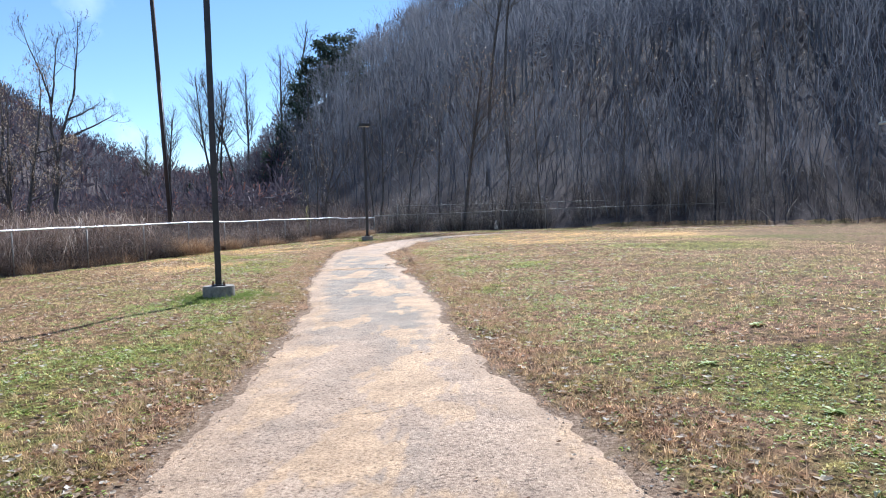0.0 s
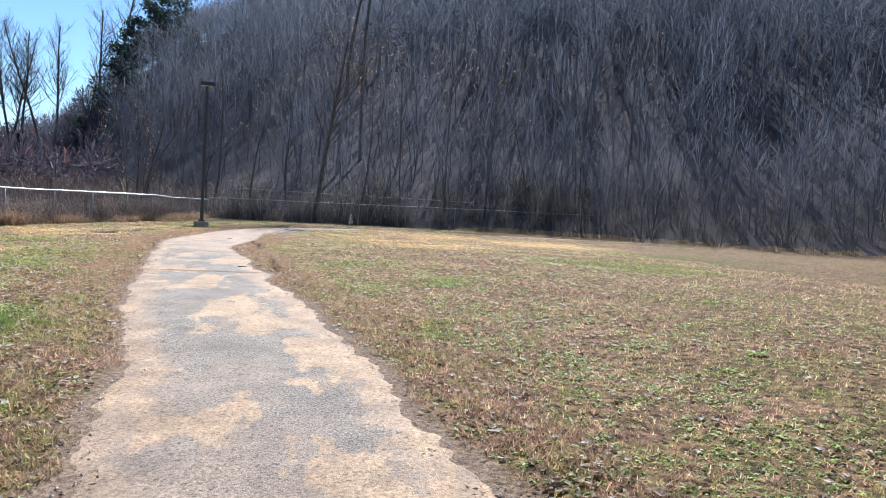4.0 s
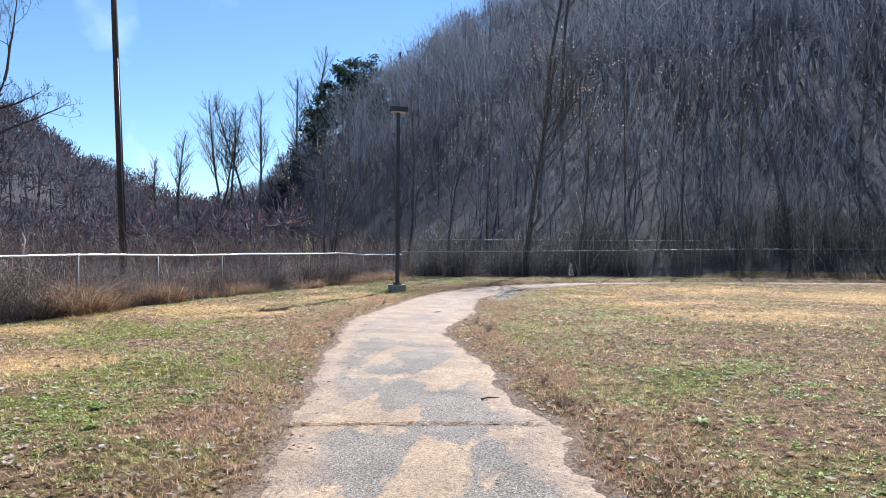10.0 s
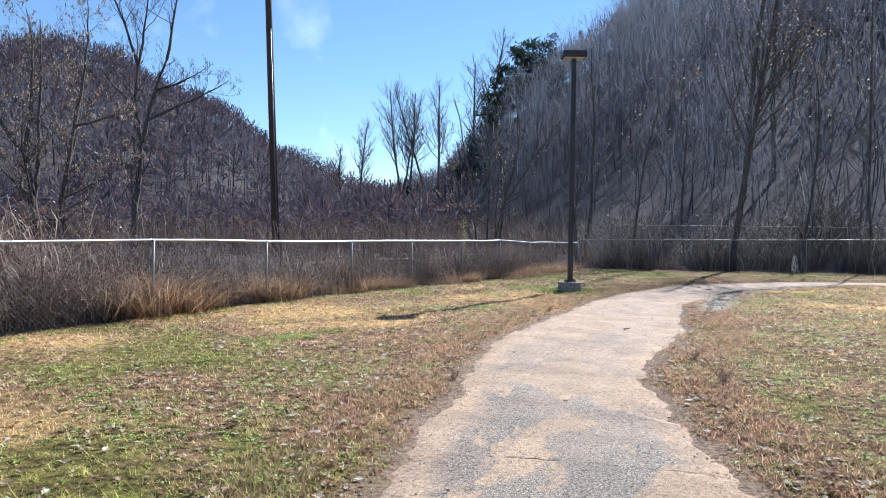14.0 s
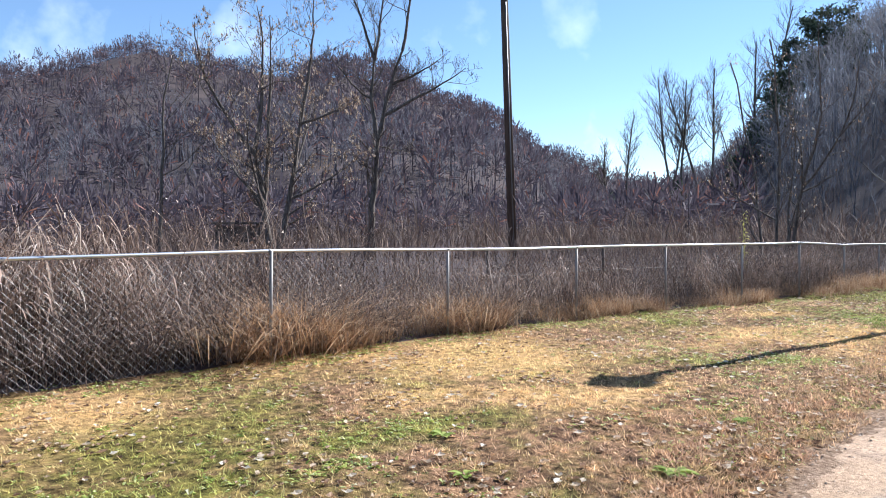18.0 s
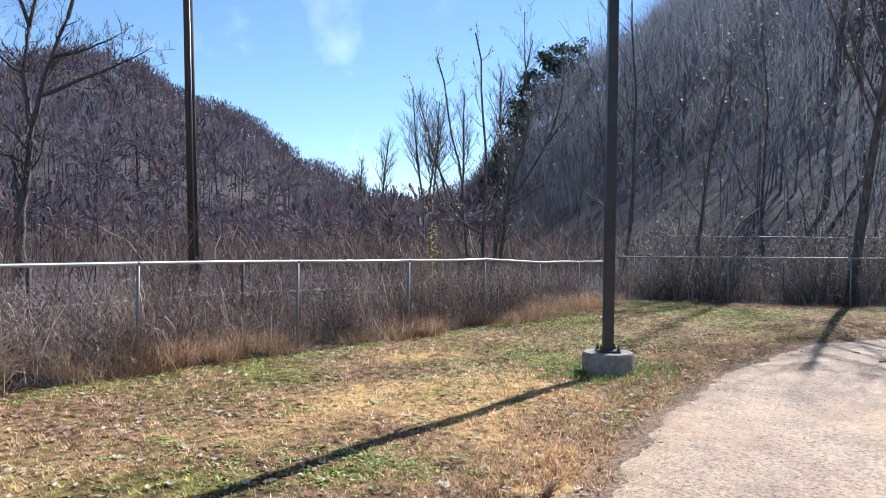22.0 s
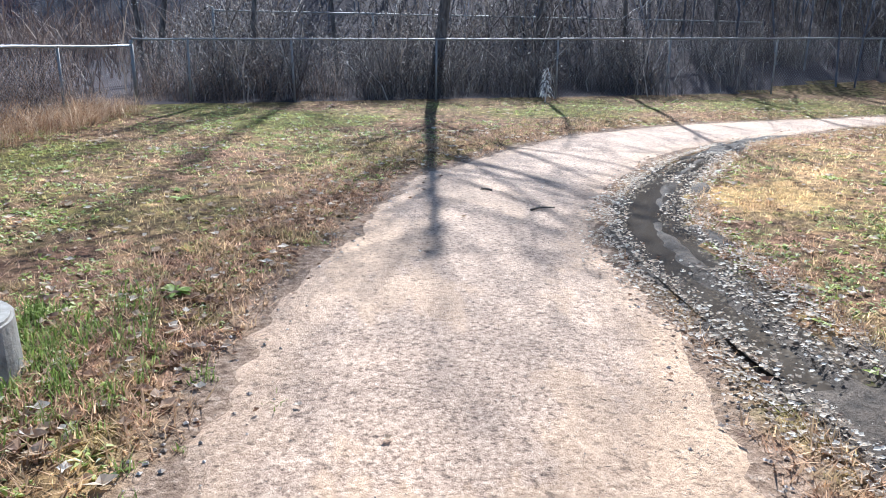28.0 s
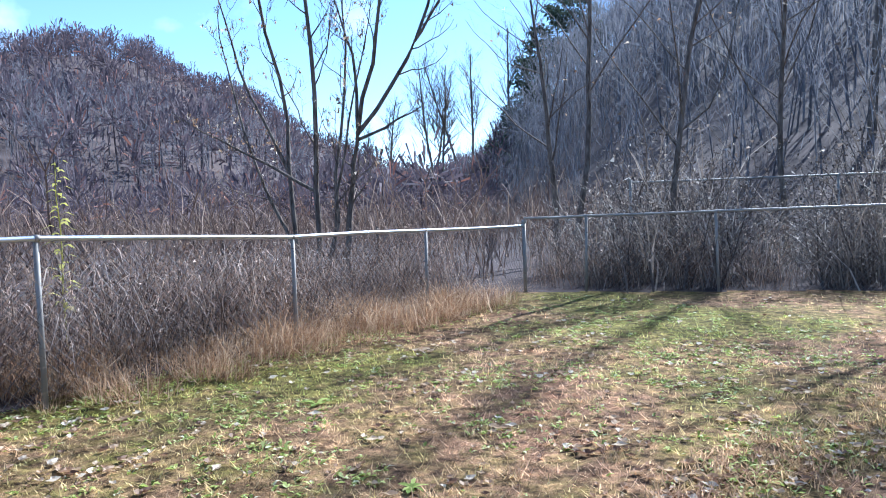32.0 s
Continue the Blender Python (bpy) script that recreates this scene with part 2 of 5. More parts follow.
def slope_cos(e):
    d = np.gradient(smooth(e.copy(), 8), axis=0)
    return np.abs(d[:, 1]) / np.linalg.norm(d, axis=1)


COS_L, COS_R = slope_cos(EDGE_L), slope_cos(EDGE_R)


def step(x, a, b):
    t = np.clip((x - a) / (b - a), 0, 1)
    return t * t * (3 - 2 * t)


def path_gap(x, y):
    """Distance outside the path's edge (negative on the path), and the side."""
    x, y = np.asarray(x, float), np.asarray(y, float)
    left = (np.interp(y, EDGE_L[:, 1], EDGE_L[:, 0]) - x) * np.interp(y, EDGE_L[:, 1], COS_L)
    right = (x - np.interp(y, EDGE_R[:, 1], EDGE_R[:, 0])) * np.interp(y, EDGE_R[:, 1], COS_R)
    return np.maximum(left, right), np.where(right > left, 1.0, -1.0)


RIDGE_AZ = [-180, -110, -80, -50, -30, -13, -5, 0, 5, 9, 14, 17, 20, 24, 28, 32, 37.6, 44, 48.7, 53, 57.6, 62, 67, 75, 90, 130, 180]
RIDGE_EL = [3, 6, 12, 18, 21, 20.5, 18, 16, 14.3, 12, 9.5, 6, 3.0, 2.0, 3.2, 5.4, 8.1, 10.6, 11.4, 10.7, 11.4, 12.0, 10.4, 9, 6, 3, 3]
RIDGE_D = [400, 300, 260, 230, 220, 220, 230, 240, 250, 270, 300, 340, 450, 600, 560, 500, 470, 450, 450, 520, 560, 560, 560, 560, 500, 450, 400]
RIDGE_B = [150, 70, 50, 36, 32, 30, 32, 36, 42, 50, 70, 100, 160, 200, 160, 120, 100, 90, 90, 90, 100, 110, 110, 110, 120, 150, 150]
CX, CY = -2.0, 24.0


# the muddy rut: its middle line and half width
MUD_Y = [34.5, 36.5, 38.3, 39.4, 40.3, 41.4, 42.3, 43.4, 44.4, 45.4]
MUD_X = [-1.45, -1.33, -1.16, -1.02, -0.87, -0.33, 0.28, 1.15, 2.2, 3.5]
MUD_W = [0.13, 0.24, 0.3, 0.34, 0.35, 0.36, 0.36, 0.33, 0.28, 0.18]


def ground_z(x, y):
    x, y = np.asarray(x, float), np.asarray(y, float)
    dx, dy = x - CX, y - CY
    r = np.hypot(dx, dy)
    az = np.degrees(np.arctan2(-dx, dy))
    el = np.interp(az, RIDGE_AZ, RIDGE_EL)
    dist = np.interp(az, RIDGE_AZ, RIDGE_D)
    base = np.interp(az, RIDGE_AZ, RIDGE_B)
    top = np.tan(np.radians(el)) * dist
    up = np.clip((r - base) / (dist - base), 0, 1)
    z = top * (0.65 * up + 0.35 * up * up * (3 - 2 * up))
    z = z - np.clip(r - dist, 0, 900) * 0.1
    z = z + step(r, base + 10, base + 120) * (4 * np.sin(x * 0.031 + 1.7) * np.cos(y * 0.027) + 2.5 * np.sin(x * 0.08 + y * 0.06))
    near = 1 - step(r, 28, 60)
    gap, side = path_gap(x, y)
    lawn = 0.004 + 0.05 * step(gap, 0.0, 0.5)
    lawn = lawn + np.where(side > 0, 0.26 * step(gap, 0.3, 7) * (1 - step(y, 26, 40)), -0.07 * step(gap, 1, 6) * (1 - 0.6 * step(y, 31, 41)))
    lawn = lawn + 0.02 * np.sin(x * 2.1 + 0.7 * y) * np.sin(1.7 * y - 0.3 * x) * step(gap, 0.2, 1)
    lawn = np.where(gap < -0.24, -0.03, lawn)
    rut = (np.abs(x - np.interp(y, MUD_Y, MUD_X)) < np.interp(y, MUD_Y, MUD_W) - 0.1) & (y > 34.9) & (y < 45.2)
    lawn = np.where(rut, -0.06, lawn)
    return z + lawn * near


LUSH = [(-1.6, 8.6, 1.5), (-3.4, 6.5, 1.9), (-0.9, 5.0, 1.0), (5.2, 4.6, 1.3), (4.5, 8.4, 0.9), (-7.7, 43.7, 1.6), (-8.3, 37.3, 0.9), (-6.3, 43.9, 1.2), (-5.5, 49.4, 1.9), (-3.7, 47.8, 1.7), (1.6, 48.9, 2.0), (6.3, 49.5, 2.2), (-5.7, 39.0, 0.7), (-8.7, 28.0, 1.2), (-7.0, 29.0, 0.8), (-6.3, 32.9, 0.6), (-7.5, 26.6, 1.0), (-5.6, 22.8, 1.2), (-4.7, 21.1, 0.9), (-4.1, 24.5, 0.6), (-2.4, 15.9, 0.9), (-2.6, 14.0, 1.1), (-0.3, 26.9, 0.6), (2.0, 29.3, 0.9), (1.3, 23.4, 0.7), (2.5, 19.5, 0.9), (2.4, 14.8, 0.5), (5.4, 7.8, 1.0), (0.2, 40.1, 0.5), (-2.0, 10.9, 1.0), (8.0, 24.0, 2.5), (12.0, 30.0, 3.0)]
DRY = [(-9.7, 27.0, 1.1), (-10.3, 30.3, 1.2), (-9.2, 31.8, 1.4), (-8.4, 32.6, 1.3), (-6.7, 35.2, 1.0), (-5.3, 35.4, 0.9), (-4.6, 34.7, 0.7), (-7.6, 23.5, 1.4), (-7.0, 30.7, 0.9), (5.5, 41.4, 3.0), (10.0, 38.0, 3.2), (0.6, 41.7, 0.6), (1.3, 41.5, 0.8), (-6.2, 36.3, 0.8), (-4.9, 36.6, 0.8), (-4.2, 37.3, 0.6), (-7.7, 38.9, 0.6), (4.0, 30.0, 1.8), (3.0, 34.0, 1.6), (1.5, 37.0, 1.2)]


def patches(x, y, spots):
    """How far a place lies in one of the round patches, 0 to 1."""
    x, y = np.asarray(x, float), np.asarray(y, float)
    wx_ = x + 0.4 * np.sin(1.7 * y + 0.6 * x) + 0.25 * np.sin(3.3 * y - 2.1 * x)
    wy_ = y + 0.45 * np.sin(1.5 * x + 1.0) + 0.25 * np.sin(2.9 * x + 1.9 * y)
    out = np.zeros(x.shape)
    for px, py, pr in spots:
        out = np.maximum(out, np.exp(-((wx_ - px) ** 2 + (wy_ - py) ** 2) / (pr * pr)))
    return out


def stored(me, name, values):
    me.attributes.new(name, "FLOAT", "POINT").data.foreach_set("value", np.asarray(values, np.float32).ravel())


def axis(a, b, stepsize, far):
    mid = list(np.arange(a, b + 1e-6, stepsize))
    out, d, v = [], stepsize, b
    while v < far:
        d *= 1.16
        v += d
        out.append(v)
    low, d, v = [], stepsize, a
    while v > -far:
        d *= 1.16
        v -= d
        low.append(v)
    return np.array(low[::-1] + mid + out)


def grid_mesh(name, X, Y, Z, mat):
    ny, nx = X.shape
    v = np.stack([X.ravel(), Y.ravel(), Z.ravel()], 1)
    i = np.arange(nx * ny).reshape(ny, nx)
    f = np.stack([i[:-1, :-1].ravel(), i[:-1, 1:].ravel(), i[1:, 1:].ravel(), i[1:, :-1].ravel()], 1)
    me = bpy.data.meshes.new(name)
    me.from_pydata(v.tolist(), [], f.tolist())
    for m in (mat if isinstance(mat, list) else [mat]):
        me.materials.append(m)
    me.polygons.foreach_set("use_smooth", [True] * len(me.polygons))
    return me, f, v


gx, gy = axis(-13, 16, 0.22, 1400), axis(-5, 54, 0.22, 1400)
GX, GY = np.meshgrid(gx, gy)
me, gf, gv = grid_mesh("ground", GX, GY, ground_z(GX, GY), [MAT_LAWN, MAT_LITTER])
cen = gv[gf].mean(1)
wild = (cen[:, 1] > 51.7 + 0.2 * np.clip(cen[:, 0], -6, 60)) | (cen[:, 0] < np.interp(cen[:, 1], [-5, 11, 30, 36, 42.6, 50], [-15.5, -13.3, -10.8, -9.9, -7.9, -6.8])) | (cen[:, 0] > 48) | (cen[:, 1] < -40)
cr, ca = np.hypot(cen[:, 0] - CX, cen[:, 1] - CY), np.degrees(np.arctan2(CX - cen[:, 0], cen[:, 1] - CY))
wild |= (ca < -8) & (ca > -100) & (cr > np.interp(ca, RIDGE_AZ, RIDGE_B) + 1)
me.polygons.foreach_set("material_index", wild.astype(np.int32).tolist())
verge = me.attributes.new("verge", "FLOAT", "POINT")
verge.data.foreach_set("value", np.clip(path_gap(gv[:, 0], gv[:, 1])[0], 0, 5).astype(np.float32))
stored(me, "lush", patches(gv[:, 0], gv[:, 1], LUSH))
stored(me, "dry", patches(gv[:, 0], gv[:, 1], DRY))
ground = tagged(new("ground", me), "patchy winter lawn running into leaf-covered wooded slopes", "ground", kind="structure")

ts = np.linspace(0, 1, 17)


def ragged(e, seed):
    n = 1100
    k = np.linspace(0, len(e) - 1, n)
    out = np.stack([np.interp(k, np.arange(len(e)), e[:, 0]), np.interp(k, np.arange(len(e)), e[:, 1])], 1)
    r = np.random.default_rng(seed).normal(0, 1, n + 2)
    out[:, 0] += 0.035 * (r[:-2] + r[1:-1] + r[2:]) / 1.7
    return out


RAG_L, RAG_R = ragged(EDGE_L, 5), ragged(EDGE_R, 6)
PX = RAG_L[:, 0][:, None] * (1 - ts) + RAG_R[:, 0][:, None] * ts
PY = RAG_L[:, 1][:, None] * (1 - ts) + RAG_R[:, 1][:, None] * ts
PZ = 0.004 + 0.014 * (1 - (2 * ts - 1) ** 2)[None, :] - 0.03 * ((ts < 0.01) | (ts > 0.99))[None, :] + 0 * PX
me, _, _ = grid_mesh("path", PX, PY, PZ, MAT_PATH)
sandy = me.attributes.new("sandy", "FLOAT", "POINT")
sandy.data.foreach_set("value", np.interp(PY, [0, 8, 12, 20, 26, 31, 35], [1.0, 0.85, 0.3, 0.1, 0.3, 0.75, 0.95]).ravel().astype(np.float32))
tan = me.attributes.new("tan", "FLOAT", "POINT")
tan.data.foreach_set("value", np.interp(PY, [0, 20, 26, 31, 34, 40, 43], [1, 1, 0.7, 0.4, 0.5, 0.5, 0.1]).ravel().astype(np.float32))
rim = me.attributes.new("rim", "FLOAT", "POINT")
rim.data.foreach_set("value", (np.minimum(ts, 1 - ts)[None, :] + 0 * PX).ravel().astype(np.float32))
path = tagged(new("path", me), "worn grey asphalt footpath with sandy tan patches", "path", kind="structure")

# ---- things ----
def fast_mesh(name, v, f, mat=None, flat=False):
    """A mesh from arrays; all faces have the same number of corners."""
    v, f = np.asarray(v, np.float32), np.asarray(f, np.int32)
    me = bpy.data.meshes.new(name)
    me.vertices.add(len(v))
    me.vertices.foreach_set("co", v.ravel())
    k = f.shape[1]
    me.loops.add(f.size)
    me.loops.foreach_set("vertex_index", f.ravel())
    me.polygons.add(len(f))
    me.polygons.foreach_set("loop_start", np.arange(0, f.size, k, dtype=np.int32))
    me.polygons.foreach_set("use_smooth", np.full(len(f), not flat))
    me.update(calc_edges=True)
    if mat:
        me.materials.append(mat)
    return me


def part(name, me, parent, label=""):
    ob = new(name, me)
    ob.parent = parent
    if label:
        ob["label"] = label
    return ob


def from_bm(name, bm, mat, flat=True):
    me = bpy.data.meshes.new(name)
    bm.normal_update()
    bm.to_mesh(me)
    bm.free()
    me.materials.append(mat)
    if not flat:
        me.polygons.foreach_set("use_smooth", [True] * len(me.polygons))
    return me


def box_bm(sx, sy, sz, at=(0, 0, 0), bevel=0.0):
    bm = bmesh.new()
    bmesh.ops.create_cube(bm, size=1, matrix=Matrix.Translation(at) @ Matrix.Diagonal((sx, sy, sz, 1)))
    if bevel:
        bmesh.ops.bevel(bm, geom=bm.edges[:], offset=bevel, segments=2, affect="EDGES", profile=0.7)
    return bm


def rod_bm(bm, a, b, r0, r1=None, sides=8):
    a, b = Vector(a), Vector(b)
    r1 = r0 if r1 is None else r1
    m = Matrix.Translation((a + b) / 2) @ (b - a).to_track_quat("Z", "Y").to_matrix().to_4x4()
    bmesh.ops.create_cone(bm, cap_ends=True, segments=sides, radius1=r0, radius2=r1, depth=(b - a).length, matrix=m)
    return bm


def rod(name, a, b, r0, mat, r1=None, sides=8):
    return from_bm(name, rod_bm(bmesh.new(), a, b, r0, r1, sides), mat, flat=sides < 6)


def tubes(lines, sides):
    """Tapered tubes round many polylines: (points, radii) each."""
    V, F, n = [], [], 0
    ang = np.arange(sides) * 2 * np.pi / sides
    for p, r in lines:
        p, r = np.asarray(p, float), np.asarray(r, float)
        d = np.gradient(p, axis=0)
        d /= np.linalg.norm(d, axis=1)[:, None] + 1e-9
        ref = np.where(np.abs(d[:, 2:3]) > 0.9, [[1.0, 0, 0]], [[0, 0, 1.0]])
        u = np.cross(d, ref)
        u /= np.linalg.norm(u, axis=1)[:, None] + 1e-9
        w = np.cross(d, u)
        ring = p[:, None] + r[:, None, None] * (np.cos(ang)[None, :, None] * u[:, None] + np.sin(ang)[None, :, None] * w[:, None])
        V.append(ring.reshape(-1, 3))
        m = len(p)
        i = np.arange(m * sides).reshape(m, sides)
        if sides == 2:
            F.append(n + np.stack([i[:-1, 0], i[:-1, 1], i[1:, 1], i[1:, 0]], 1))
        else:
            j = np.roll(i, -1, axis=1)
            F.append(n + np.stack([i[:-1].ravel(), j[:-1].ravel(), j[1:].ravel(), i[1:].ravel()], 1))
        n += m * sides
    return np.concatenate(V), np.concatenate(F)


def grow(rng, height, spread=0.5, levels=3, kids=(9, 5, 4), first=0.3, lean=0.0, r0=None, up=0.35, wob=0.05, reach=0.55):
    """Polylines of a bare tree, by level: the trunk, its limbs and twigs."""
    out = [[] for _ in range(levels + 1)]
    r0 = r0 or height * 0.012

    def limb(start, way, length, rad, lvl):
        n = (9, 6, 4, 3)[lvl]
        p, d = [np.array(start)], np.array(way)
        for k in range(n):
            d = d + rng.normal(0, wob * (1 + lvl), 3) + np.array([0, 0, up * (0.03 if lvl == 0 else 0.22)])
            d /= np.linalg.norm(d)
            p.append(p[-1] + d * length / n)
        p = np.array(p)
        r = rad * np.linspace(1, 0.22, n + 1) ** 0.85
        out[lvl].append((p, r))
        if lvl == levels:
            return
        for k in range(kids[lvl]):
            f = first + (0.97 - first) * (k + rng.random()) / kids[lvl] if lvl == 0 else 0.2 + 0.78 * (k + rng.random()) / kids[lvl]
            s = f * n
            a = int(min(s, n - 1))
            at = p[a] + (p[a + 1] - p[a]) * (s - a)
            axis_ = p[a + 1] - p[a]
            axis_ = axis_ / np.linalg.norm(axis_)
            side = rng.normal(0, 1, 3)
            side -= axis_ * side.dot(axis_)
            side /= np.linalg.norm(side)
            w = axis_ * (1 - spread * 0.6) + side * (0.5 + spread * rng.random())
            w /= np.linalg.norm(w)
            ln = length * (reach if lvl == 0 else 0.5) * (1.15 - 0.75 * f) * rng.uniform(0.75, 1.25)
            limb(at, w, ln, np.interp(f, [0, 1], [rad, rad * 0.25]) * 0.42, lvl + 1)

    limb((0, 0, 0), (lean, rng.normal(0, 0.03), 1.0), height, r0, 0)
    return out


def bare_tree(name, x, y, height, seed, label, stems=1, leaves=0, mat=None, stout=1.0, **kw):
    rng = np.random.default_rng(seed)
    z = float(ground_z(x, y)) - 0.05
    root = new(name)
    root.location = (x, y, z)
    tagged(root, label, "tree")
    mat = mat or MAT_BARK
    tw = []
    for s in range(stems):
        k = dict(kw)
        if stems > 1:
            a = s * 2 * math.pi / stems + rng.random()
            k["lean"] = 0
        g = grow(rng, height * (1 if s == 0 else rng.uniform(0.6, 0.95)), **k)
        if stems > 1:
            ox, oy = 0.22 * math.cos(a) * stems / 3, 0.22 * math.sin(a) * stems / 3
            for lv in g:
                for p, r in lv:
                    p[:, 0] += ox + p[:, 2] * math.cos(a) * 0.11
                    p[:, 1] += oy + p[:, 2] * math.sin(a) * 0.11
        part("trunk", fast_mesh("trunk", *tubes(g[0], 8), mat), root)
        for b in g[1]:
            part("limb", fast_mesh("limb", *tubes([b], 5), mat), root)
        fine = [(p, r * stout) for lv in g[2:] for p, r in lv]
        tw += fine
    if tw:
        tagged(part("crown", fast_mesh("crown", *tubes(tw, 2), mat), root), "fine bare twigs", kind="stuff")
    if leaves and tw:
        pts = np.array([b[0][rng.integers(1, len(b[0]))] for b in (tw[rng.integers(len(tw))] for _ in range(leaves))])
        q = rng.normal(0, 1, (leaves, 4, 3)) * 0.03
        q[:, :, 2] -= 0.05
        v = (pts[:, None] + q).reshape(-1, 3)
        tagged(part("foliage", fast_mesh("foliage", v, np.arange(leaves * 4).reshape(-1, 4), MAT_DEADLEAF, True), root), "curled brown leaves", kind="stuff")
    return root


def sprout(rng, p, r, length, lvl, levels, kids, out, spread=0.75, up=0.5, first=0.25, fine=0.006):
    """Grow side branches, bending upwards, from a polyline p with radii r."""
    if lvl > levels:
        return
    n = len(p) - 1
    for k in range(kids[lvl - 1]):
        f = first + (0.98 - first) * (k + rng.random()) / kids[lvl - 1]
        a = int(min(f * n, n - 1))
        at = p[a] + (p[a + 1] - p[a]) * (f * n - a)
        ax = (p[a + 1] - p[a]) / np.linalg.norm(p[a + 1] - p[a])
        side = rng.normal(0, 1, 3)
        side -= ax * side.dot(ax)
        d = ax * (1 - 0.5 * spread) + side / np.linalg.norm(side) * (0.35 + spread * rng.random())
        ln = length * (1.1 - 0.6 * f) * rng.uniform(0.6, 1.25)
        m = (7, 4, 3)[min(lvl - 1, 2)]
        q = [at]
        for _ in range(m):
            d = d / np.linalg.norm(d) + rng.normal(0, 0.12 + 0.05 * lvl, 3) + (0, 0, up * 0.2)
            q.append(q[-1] + d / np.linalg.norm(d) * ln / m)
        q = np.array(q)
        rr = max(np.interp(f, [0, 1], [r[0], r[-1]]) * 0.42, fine) * np.linspace(1, 0.3, m + 1)
        out[lvl - 1].append((q, rr))
        sprout(rng, q, rr, ln * 0.52, lvl + 1, levels, kids, out, spread, up, 0.2, fine)


def limbed_tree(name, x, y, seed, label, limbs, facing, kids, length=0.45, leaves=0, leaf=0.04, stout=1.0, leaf_mat=None, **kw):
    """A bare tree by its main limbs: (parent, fraction along it, across, away, rise, bow, radius)."""
    rng = np.random.default_rng(seed)
    root = tagged(new(name), label, "tree")
    root.location = (x, y, float(ground_z(x, y)) - 0.06)
    across = np.array([math.cos(facing), math.sin(facing), 0])
    away = np.array([-math.sin(facing), math.cos(facing), 0])
    made, twigs = [], []
    for k, (par, f, u, w, z, bow, rad) in enumerate(limbs):
        if par < 0:
            start = np.array([f, 0.0, 0.0])
        else:
            pp = made[par][0]
            start = np.array([np.interp(f * (len(pp) - 1), np.arange(len(pp)), pp[:, i]) for i in range(3)])
        way = across * u + away * w + np.array([0, 0, z])
        ln = np.linalg.norm(way)
        t = np.linspace(0, 1, 10)[:, None]
        p = start + way * t + across * (bow * np.sin(np.pi * t)) + np.cumsum(rng.normal(0, 0.008 * ln, (10, 3)) * (t > 0), axis=0)
        r = rad * np.linspace(1, 0.4 if any(o[0] == k for o in limbs) else 0.16, 10)
        made.append((p, r))
        part("trunk" if k == 0 else "limb", fast_mesh("limb", *tubes([(p, r)], 8), MAT_BARK), root)
        out = [[] for _ in kids]
        sprout(rng, p, r, ln * length, 1, len(kids), kids, out, first=0.45 if k == 0 else 0.25, **kw)
        for b in out[0]:
            part("branch", fast_mesh("branch", *tubes([b], 4), MAT_BARK), root)
        twigs += [(q, rr * stout) for lv in out[1:] for q, rr in lv]
    tagged(part("crown", fast_mesh("crown", *tubes(twigs, 2), MAT_BARK), root), "fine bare twigs", kind="stuff")
    if leaves:
        c = np.array([b[0][rng.integers(1, len(b[0]))] for b in (twigs[rng.integers(len(twigs))] for _ in range(leaves))])
        q = rng.normal(0, 1, (leaves, 4, 3)) * leaf * (0.6, 0.6, 1.0)
        q[:, :, 2] -= leaf * 1.2
        tagged(part("foliage", fast_mesh("foliage", (c[:, None] + q).reshape(-1, 3), np.arange(leaves * 4).reshape(-1, 4), leaf_mat or MAT_DEADLEAF, True), root), "small curled dead leaves", kind="stuff")
    return root


def scattered(name, templates, places, mat, label, category, flat=False, tilt=0.0, seed=1):
    """Many small plants joined into one mesh: places are rows of x, y, z, size."""
    rng = np.random.default_rng(seed)
    V, F, n = [], [], 0
    places = np.asarray(places)
    pick = rng.integers(0, len(templates), len(places))
    for k, (tv, tf) in enumerate(templates):
        pl = places[pick == k]
        if not len(pl):
            continue
        a = rng.uniform(0, 2 * np.pi, len(pl))
        c, s_ = np.cos(a), np.sin(a)
        wide = pl[:, 3] * rng.uniform(0.85, 1.2, len(pl))
        x = (tv[None, :, 0] * c[:, None] - tv[None, :, 1] * s_[:, None]) * wide[:, None]
        y = (tv[None, :, 0] * s_[:, None] + tv[None, :, 1] * c[:, None]) * wide[:, None]
        z = tv[None, :, 2] * pl[:, 3:4]
        if tilt:
            x = x + z * rng.normal(0, tilt, len(pl))[:, None]
            y = y + z * rng.normal(0, tilt, len(pl))[:, None]
        v = np.stack([x + pl[:, 0:1], y + pl[:, 1:2], z + pl[:, 2:3]], 2)
        V.append(v.reshape(-1, 3))
        m = len(tv)
        F.append((n + np.arange(len(pl))[:, None, None] * m + tf[None]).reshape(-1, tf.shape[1]))
        n += len(pl) * m
    ob = new(name, fast_mesh(name, np.concatenate(V), np.concatenate(F), mat, flat))
    return tagged(ob, label, category, kind="stuff")


# ---- more materials ----
def bark_material(name, dark, light):
    m = material(name, light, 0.95, spec=0.15)
    c = ramp(m, noise_at(m, 6, 4, 0.6, (3, 3, 0.6)), [(0.35, dark), (0.65, light)])
    coloured(m, c)
    return bumped(m, noise_at(m, 25, 4, 0.7, (3, 3, 0.5)), 0.6, 0.02)


